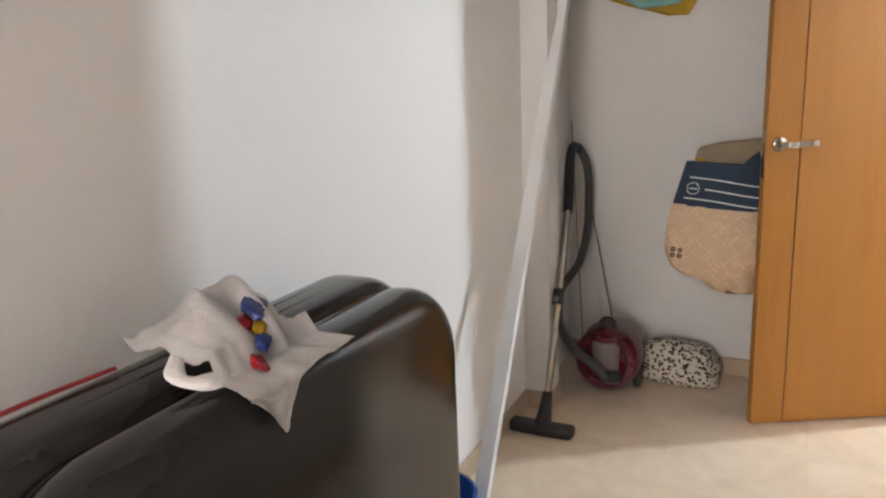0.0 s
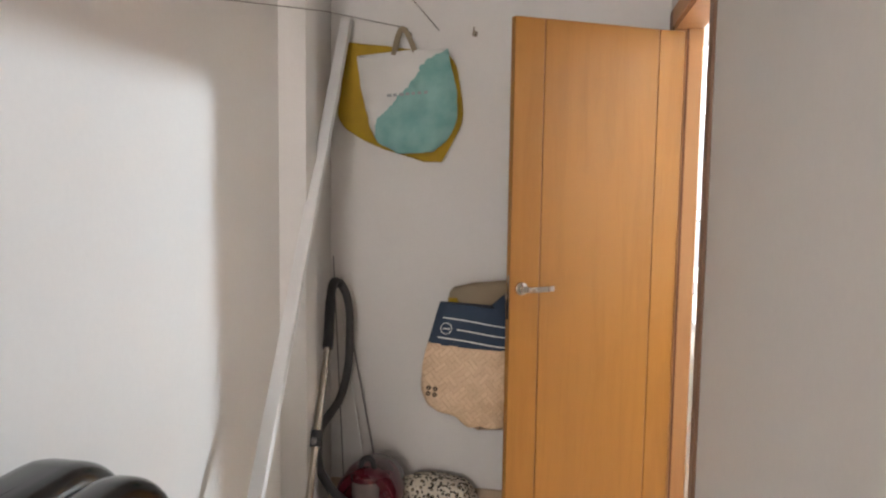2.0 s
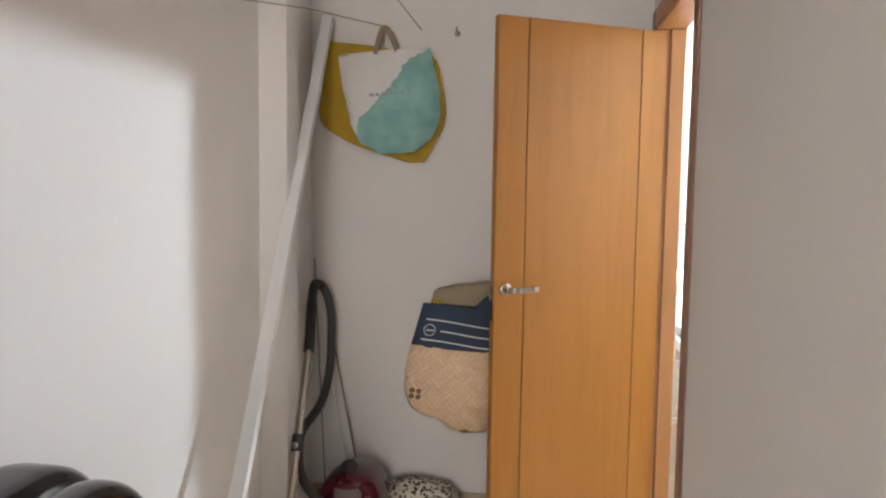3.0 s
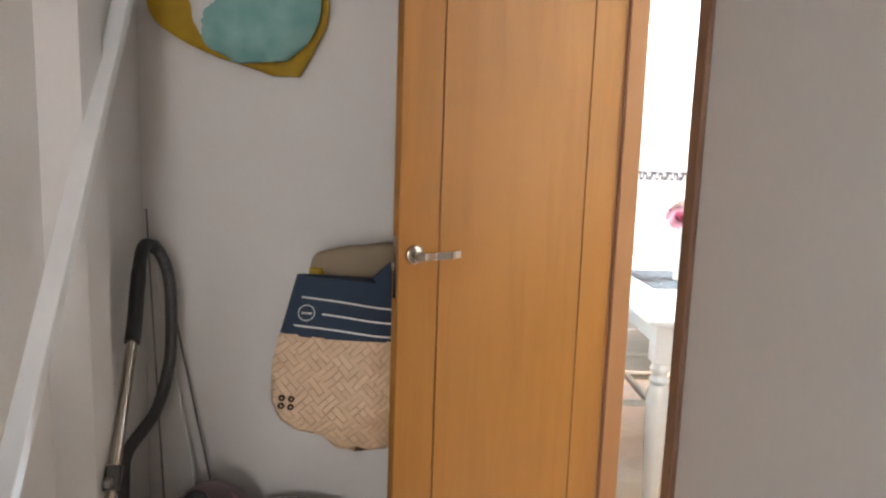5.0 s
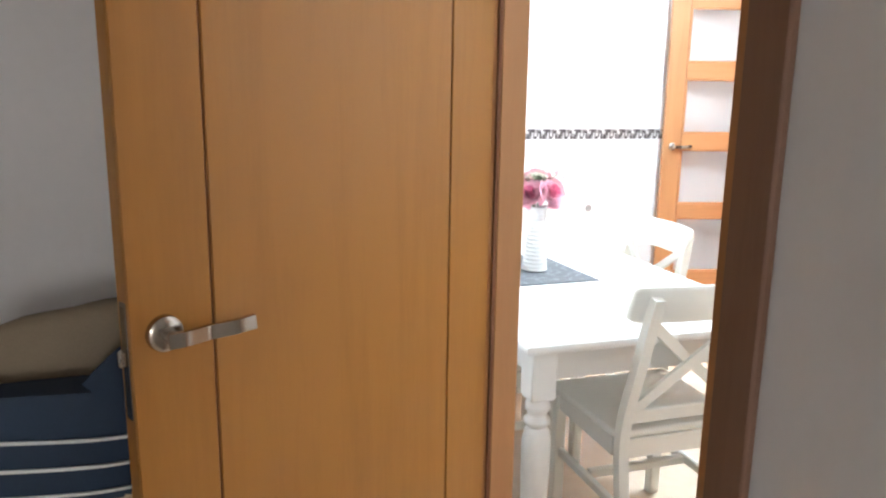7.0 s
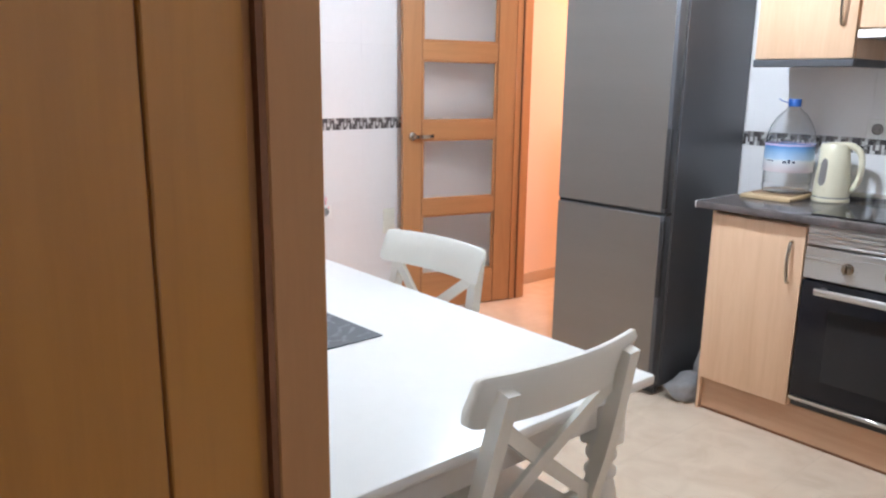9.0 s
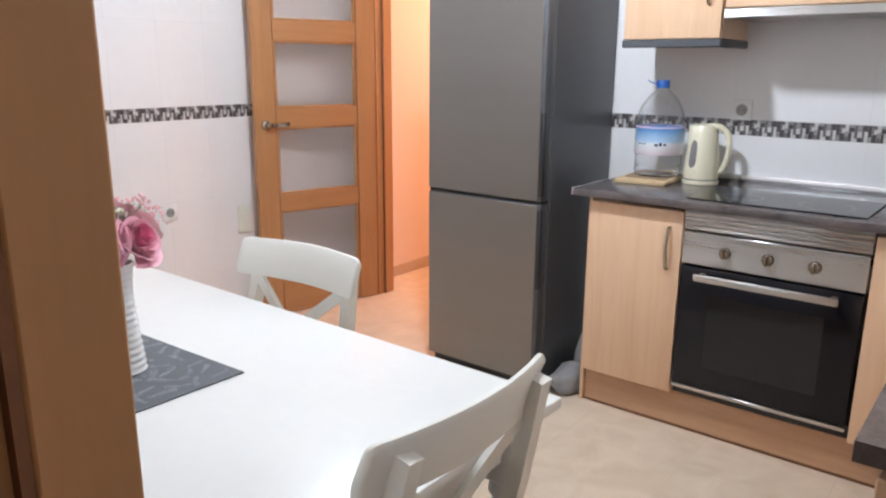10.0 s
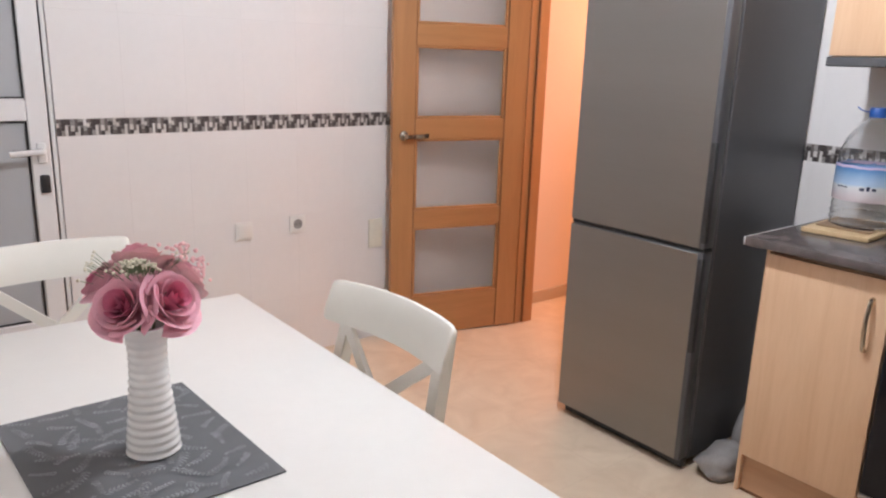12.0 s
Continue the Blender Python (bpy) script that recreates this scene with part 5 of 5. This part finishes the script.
part("suction_tube", tube(bmesh.new(), by_vacuum((-1.377, -0.23, 0.772), (-1.357, -0.43, 0.463)), 0.0155, 16), CHROME, vc, "metal suction tube")
tc_ = part("tube_clip", tube(bmesh.new(), by_vacuum((-1.3585, -0.415, 0.487), (-1.355, -0.447, 0.435)), 0.0215, 14), BLACKPLASTIC, vc, "black tube clip")
part("button", block(Vector((-1.367, -0.472, 0.452)) - VO, Vector((-1.347, -0.450, 0.474)) - VO, 0.004), GREYPL, tc_)
part("suction_tube", tube(bmesh.new(), by_vacuum((-1.357, -0.43, 0.463), (-1.337, -0.645, 0.11)), 0.0145, 16), CHROME, vc, "metal suction tube")
part("brush_neck", tube(bmesh.new(), curve_pts(by_vacuum((-1.339, -0.63, 0.145), (-1.338, -0.67, 0.075), (-1.340, -0.69, 0.038)), 5), [0.019 + 0.0016 * i for i in range(11)], 14), BLACKPLASTIC, vc, "black swivel neck")
bm = block(Vector((-1.470, -0.745, 0.0)) - VO, Vector((-1.222, -0.650, 0.044)) - VO, 0.016, 4)
for v in bm.verts:                                    # the sole is longer than the top, the ends drawn in
    v.co.y += 0.035 * ((v.co.x + 1.346 + VO.x) / 0.125) ** 2 if v.co.y < -0.5 else 0.0
part("brush_head", bm, BLACKPLASTIC, vc, "wide black floor brush")

# sticks in the corner
for k, (a, c, r, mt, lab) in enumerate((((-1.34, -0.10, 0.0), (-1.466, 0.130, 1.10), 0.003, GREYPL, "thin grey broom handle standing in the corner"), ((-1.27, 0.05, 0.0), (-1.44, 0.125, 0.92), 0.005, WHITEPLASTIC, "pale mop handle leaning in the corner"), ((-1.22, 0.08, 0.0), (-1.40, 0.128, 0.85), 0.004, GREYPL, "thin grey stick leaning on the end wall"))):
    st = thing("broom" if k == 0 else "stick", pose(0, 0, 0), lab, "broom" if k == 0 else "stick")
    part("handle", tube(bmesh.new(), [a, c], r, 10), mt, st)

# leopard print bag on the floor
m, nt, p = nodes_of("leopard_print_cloth")
n, l = nt.nodes, nt.links
tc, v1, v2 = n.new("ShaderNodeTexCoord"), n.new("ShaderNodeTexVoronoi"), n.new("ShaderNodeTexNoise")
v1.inputs["Scale"].default_value = 62
v2.inputs["Scale"].default_value = 48
l.new(tc.outputs["Object"], v1.inputs["Vector"])
l.new(tc.outputs["Object"], v2.inputs["Vector"])
ma = n.new("ShaderNodeMath")
ma.operation = "MULTIPLY_ADD"
l.new(v2.outputs["Fac"], ma.inputs[0])
ma.inputs[1].default_value = 0.7
l.new(v1.outputs["Distance"], ma.inputs[2])
cr = n.new("ShaderNodeValToRGB")
cr.color_ramp.interpolation = "CONSTANT"
e = cr.color_ramp.elements
e[0].position, e[0].color = 0.0, (0.46, 0.34, 0.20, 1)
e[1].position, e[1].color = 0.50, (0.02, 0.016, 0.012, 1)
x = e.new(0.78)
x.color = (0.62, 0.56, 0.46, 1)
l.new(ma.outputs[0], cr.inputs[0])
l.new(cr.outputs[0], p.inputs["Base Color"])
p.inputs["Roughness"].default_value = 0.8
LEOPARD = m
lp = thing("leopard_bag", pose(-0.95, 0.0, 0.0), "leopard print cloth bag slumped on the floor", "bag")
bm = bmesh.new()
bmesh.ops.create_icosphere(bm, subdivisions=4, radius=1)
for v in bm.verts:
    c = v.co.copy()
    k = 1 + 0.10 * noise.noise(c * 2.0) + 0.05 * noise.noise(c * 6)
    q = Vector([math.copysign(abs(t) ** 0.6, t) for t in c]) * k
    v.co = Vector((0.165 * q.x, 0.085 * q.y, max(0.0, 0.085 + 0.095 * q.z - 0.045 * max(0, c.x))))
part("body", bm, LEOPARD, lp, angle=80)
part("zip", tube(bmesh.new(), [(-0.11, -0.01, 0.178), (0.0, -0.012, 0.181), (0.10, -0.01, 0.150)], 0.004, 8), BLACKPLASTIC, lp, "dark zip along the top")

# hard-shell case by the wall with a plastic bag on it
SHELL = surf("black_gloss_shell", (0.013, 0.0125, 0.0125), 0.17, var=0.25, scale=4, fine=40, bump=0.012, coat=0.1, spec=0.4, rvar=0.04)
cs = thing("hard_case", pose(0, 0, 0), "large glossy black hard-shell case standing by the wall", "case")


def shell(x0, x1, y0, y1, z0, z1, r=0.19, edge=0.055):
    """One half of a case: a rounded outline swept across x, drawn in at both faces."""
    bm, rings = bmesh.new(), []
    steps = [(0.0, edge)] + [(edge * (1 - math.cos(radians(a))), edge * (1 - math.sin(radians(a)))) for a in (18, 36, 54, 72, 90)]
    across = [(x0 + d, k) for d, k in steps] + [(x1 - d, k) for d, k in reversed(steps)]
    for x, k in across:
        ring = []
        for cy, cz, a0 in ((y1 - r, z1 - r, 0), (y0 + r, z1 - r, 90), (y0 + r, z0 + r, 180), (y1 - r, z0 + r, 270)):
            for a in range(a0, a0 + 91, 10):
                ring.append(bm.verts.new((x, cy + (r - k) * math.cos(radians(a)), cz + (r - k) * math.sin(radians(a)))))
        rings.append(ring)
    n = len(rings[0])
    for a, b in zip(rings, rings[1:]):
        for k in range(n):
            bm.faces.new((a[k], a[(k + 1) % n], b[(k + 1) % n], b[k]))
    bm.faces.new(rings[0][::-1])
    bm.faces.new(rings[-1])
    return bm


part("back_shell", shell(-1.405, -1.248, -2.80, -1.785, 0.03, 0.945, 0.165, 0.05), SHELL, cs, angle=50)
part("front_shell", shell(-1.238, -1.122, -2.80, -1.838, 0.03, 0.948, 0.165, 0.05), SHELL, cs, angle=50)
part("seam", shell(-1.252, -1.234, -2.785, -1.84, 0.045, 0.918, 0.155, 0.003), RUBBER, cs, "dark rubber seam")
for x, zt in ((-1.345, 0.945), (-1.312, 0.945)):
    part("rib", tube(bmesh.new(), [(x, -2.60, zt - 0.004), (x, -2.3, zt - 0.0005), (x, -2.02, zt - 0.004)], 0.004, 8), SHELL, cs)
for x in (-1.33, -1.18):
    for y in (-2.6, -1.97):
        part("wheel", lathe(bmesh.new(), [(0, -0.012), (0.028, -0.012), (0.032, 0.0), (0.028, 0.012), (0, 0.012)], (x, y, 0.032), 16, "X"), RUBBER, cs)

pb = thing("plastic_bag", pose(-1.245, -2.345, 0.951), "crumpled white plastic carrier bag lying on the black case", "bag")
m, nt, p = nodes_of("thin_white_plastic")
p.inputs["Base Color"].default_value = (0.90, 0.86, 0.84, 1)
p.inputs["Roughness"].default_value = 0.32
p.inputs["Transmission Weight"].default_value = 0.12
p.inputs["Subsurface Weight"].default_value = 0.0
n, l = nt.nodes, nt.links
t, b = n.new("ShaderNodeTexNoise"), n.new("ShaderNodeBump")
t.inputs["Scale"].default_value, t.inputs["Detail"].default_value = 14, 2
b.inputs["Strength"].default_value, b.inputs["Distance"].default_value = 0.25, 0.01
l.new(t.outputs["Fac"], b.inputs["Height"])
l.new(b.outputs[0], p.inputs["Normal"])
THINPL = m
bm = bmesh.new()
NX, NY = 30, 34
grid = []
for i in range(NX):
    row = []
    for j in range(NY):
        u, v = i / (NX - 1), j / (NY - 1)          # u: wall side to front, v: along the case
        y = -0.17 + 0.35 * v - 0.07 * u + 0.03 * noise.noise(Vector((u * 3, v * 3, 5)))
        if u < 0.62:
            x = -0.14 + 0.23 * u / 0.62
            z = 0.005 + 0.085 * math.sin(math.pi * min(1, u / 0.62)) * math.sin(math.pi * v) ** 0.7
        else:
            w = (u - 0.62) / 0.38
            x = 0.09 + 0.078 * min(1, w / 0.45)
            z = 0.006 - (0.006 + 0.080 * math.exp(-((v - 0.26) / 0.15) ** 2)) * max(0.0, (w - 0.35) / 0.65)
        w1 = 1 - 2 * abs(noise.noise(Vector((u * 3.4, v * 3.0, 1))))
        w2 = 1 - 2 * abs(noise.noise(Vector((u * 7, v * 7, 3))))
        z += (0.032 * w1 + 0.010 * w2) * (1 if u < 0.62 else 0.15)
        x += 0.010 * w2 if u > 0.62 else 0
        row.append(bm.verts.new((x, y, max(z, 0.003) if u < 0.62 else z)))
    grid.append(row)
for i in range(NX - 1):
    for j in range(NY - 1):
        bm.faces.new((grid[i][j], grid[i + 1][j], grid[i + 1][j + 1], grid[i][j + 1]))
film_top = [v.co.copy() for v in bm.verts]
bmesh.ops.solidify(bm, geom=list(bm.faces), thickness=-0.001)
part("film", bm, THINPL, pb, "creased thin white film", angle=70)
loop = tube(bmesh.new(), curve_pts([(-0.03, -0.13, 0.025), (0.005, -0.20, 0.035), (0.04, -0.25, 0.026), (0.075, -0.235, 0.016), (0.085, -0.17, 0.012), (0.08, -0.10, 0.012)], 6), [0.017 + 0.002 * math.sin(0.7 * i) for i in range(31)], 10, 0.35)
part("handle_loop", loop, THINPL, pb, "twisted film handle", angle=60)
pb.scale = (0.82, 0.62, 0.85)


def packet(x, y, turn, material, label, long, wide):
    """A small crumpled packet lying on the film."""
    z = min(film_top, key=lambda p: (p.x - x) ** 2 + (p.y - y) ** 2).z
    bm = bmesh.new()
    bmesh.ops.create_icosphere(bm, subdivisions=3, radius=1)
    for v in bm.verts:
        c = Vector([math.copysign(abs(t) ** 0.55, t) for t in v.co])
        k = 1 + 0.35 * noise.noise(c * 1.8 + Vector((y * 50, x * 70, 0)))
        v.co = Vector((c.x * k * wide, c.y * k * long, c.z * k * 0.008))
    bmesh.ops.transform(bm, matrix=Matrix.Translation((x, y, z + 0.004)) @ Euler((0.1, 0.45, turn)).to_matrix().to_4x4(), verts=bm.verts)
    part("packet", bm, material, pb, label, angle=50)


RED = surf("red_plastic", (0.30, 0.010, 0.018), 0.35, var=0.2, bump=0.03)
NAVYPL = surf("navy_blue_packet", (0.012, 0.035, 0.20), 0.35, var=0.3, scale=30, bump=0.03)
packet(0.040, 0.000, 0.5, NAVYPL, "blue packet showing in the bag", 0.046, 0.022)
packet(0.048, -0.050, 0.3, RED, "red packet showing in the bag", 0.030, 0.014)
packet(0.062, -0.020, 0.4, YELLOW, "yellow packet showing in the bag", 0.030, 0.013)
packet(0.090, -0.085, 0.9, RED, "red packet showing in the bag", 0.048, 0.017)
packet(0.086, -0.050, 0.5, NAVYPL, "blue packet showing in the bag", 0.026, 0.014)
solid("red_strap", tube(bmesh.new(), curve_pts([(-1.375, -2.76, 0.951), (-1.375, -2.66, 0.951), (-1.372, -2.56, 0.951), (-1.36, -2.47, 0.952)], 6), 0.006, 8, 0.5), RED, "red strap lying along the top of the case", "strap")

bk = thing("bucket", pose(-1.365, -1.50, 0), "small blue plastic bucket on the floor by the wall", "bucket")
part("tub", lathe(bmesh.new(), [(0, 0.0), (0.075, 0.0), (0.098, 0.20), (0.104, 0.205), (0.104, 0.215), (0.095, 0.213), (0.072, 0.008), (0, 0.008)], n=32), BLUEPL, bk)
part("bail", tube(bmesh.new(), [(0.1 * math.cos(radians(a)), 0.1 * math.sin(radians(a)), 0.20 + 0.02 * math.sin(radians(a))) for a in range(0, 181, 12)], 0.003, 6), CHROME, bk, "thin wire bail")

# ---- tiled walls and mosaic border, last ----
TW, TT = 0.25, 0.006
BORD0, BORD1 = 1.104, 1.168
shapes = {}


def tile(w, h, parent, m):
    key = (round(w, 3), round(h, 3))
    if key not in shapes:
        bm = bmesh.new()
        slab(bm, (-w / 2 + 0.0001, -TT, -h / 2 + 0.0001), (w / 2 - 0.0001, 0, h / 2 - 0.0001), 0.00015)
        shapes[key] = mesh_of("tile", bm, TILE)
    o = new("tile", shapes[key])
    o.parent, o.matrix_basis = parent, m


ROWS = [(0.0, 0.304), (0.304, 0.704), (0.704, BORD0), (BORD1, 1.568), (1.568, 1.968), (1.968, 2.368), (2.368, 2.5)]


def clad(parent, a0, a1, place, skip=()):
    """Tiles from a0 to a1 along a wall; place gives a pose from the distance along it and the height."""
    a = a0
    while a < a1 - 0.01:
        b = min(a + TW, a1)
        for z0, z1 in ROWS:
            if any(s0 < (a + b) / 2 < s1 and t0 < (z0 + z1) / 2 < t1 for s0, s1, t0, t1 in skip):
                continue
            tile(b - a, z1 - z0, parent, place((a + b) / 2, (z0 + z1) / 2))
        a = b


north, east = bpy.data.objects["wall_kitchen_north"], bpy.data.objects["wall_kitchen_east"]
clad(north, 0.861, KX - 0.006, lambda a, z: pose(a, KY1, z))
clad(east, KY0, 1.85, lambda a, z: pose(KX, a, z, 0, 0, -90), skip=((KY0, 0.99, 0.0, 0.88), (-0.42, 0.99, 1.6, 2.2)))


def mosaic(name, a0, a1, at, label):
    """A strip of glazed chips in four tones; the printed motif repeats every 0.1 m or so."""
    h = BORD1 - BORD0
    made = {tone: bmesh.new() for tone in CHIPS}

    def chip(tone, u0, u1, z0, z1):
        lo, hi = at(u0 + 0.0006, z0 + 0.0006), at(u1 - 0.0006, z1 - 0.0006)
        slab(made[tone], [min(p, q) for p, q in zip(lo[0], hi[1])], [max(p, q) for p, q in zip(lo[0], hi[1])], 0)
    motif = (("dark", 0.0, 0.16, 0.0, 0.5), ("pale", 0.0, 0.09, 0.5, 0.75), ("brown", 0.09, 0.16, 0.5, 0.75), ("brown", 0.0, 0.16, 0.75, 1.0),
             ("grey", 0.16, 0.28, 0.0, 0.3), ("dark", 0.16, 0.28, 0.3, 1.0), ("pale", 0.28, 0.38, 0.0, 0.62), ("dark", 0.28, 0.46, 0.62, 1.0),
             ("brown", 0.38, 0.46, 0.0, 0.62), ("dark", 0.46, 0.60, 0.0, 0.28), ("pale", 0.46, 0.60, 0.28, 0.58), ("grey", 0.46, 0.60, 0.58, 1.0),
             ("brown", 0.60, 0.70, 0.2, 1.0), ("pale", 0.60, 0.78, 0.0, 0.2), ("dark", 0.70, 0.88, 0.55, 0.85), ("grey", 0.70, 0.88, 0.85, 1.0),
             ("pale", 0.70, 0.78, 0.2, 0.55), ("dark", 0.78, 0.88, 0.0, 0.55), ("pale", 0.88, 1.0, 0.6, 1.0), ("grey", 0.88, 1.0, 0.32, 0.6), ("brown", 0.88, 1.0, 0.0, 0.32))
    step = 0.108
    for k in range(int((a1 - a0) / step) + 1):
        for tone, u0, u1, z0, z1 in motif:
            p, q = a0 + step * (k + u0), min(a0 + step * (k + u1), a1)
            if q - p > 0.003:
                chip(tone, p, q, BORD0 + h * z0, BORD0 + h * z1)
    ob = solid(name, made.pop("dark"), CHIPS["dark"], label, "border", "structure")
    for tone, bm in made.items():
        part(tone + "_chips", bm, CHIPS[tone], ob, tone + " glazed mosaic chips")["kind"] = "stuff"
    return ob


mosaic("border_north", 0.861, KX - 0.007, lambda u, z: ((u, KY1 - 0.0065, z), (u, KY1 - 0.0003, z)), "mosaic border of grey, black and white chips")
mosaic("border_east", KY0, 1.85, lambda u, z: ((KX - 0.0065, u, z), (KX - 0.0003, u, z)), "mosaic border of grey, black and white chips")
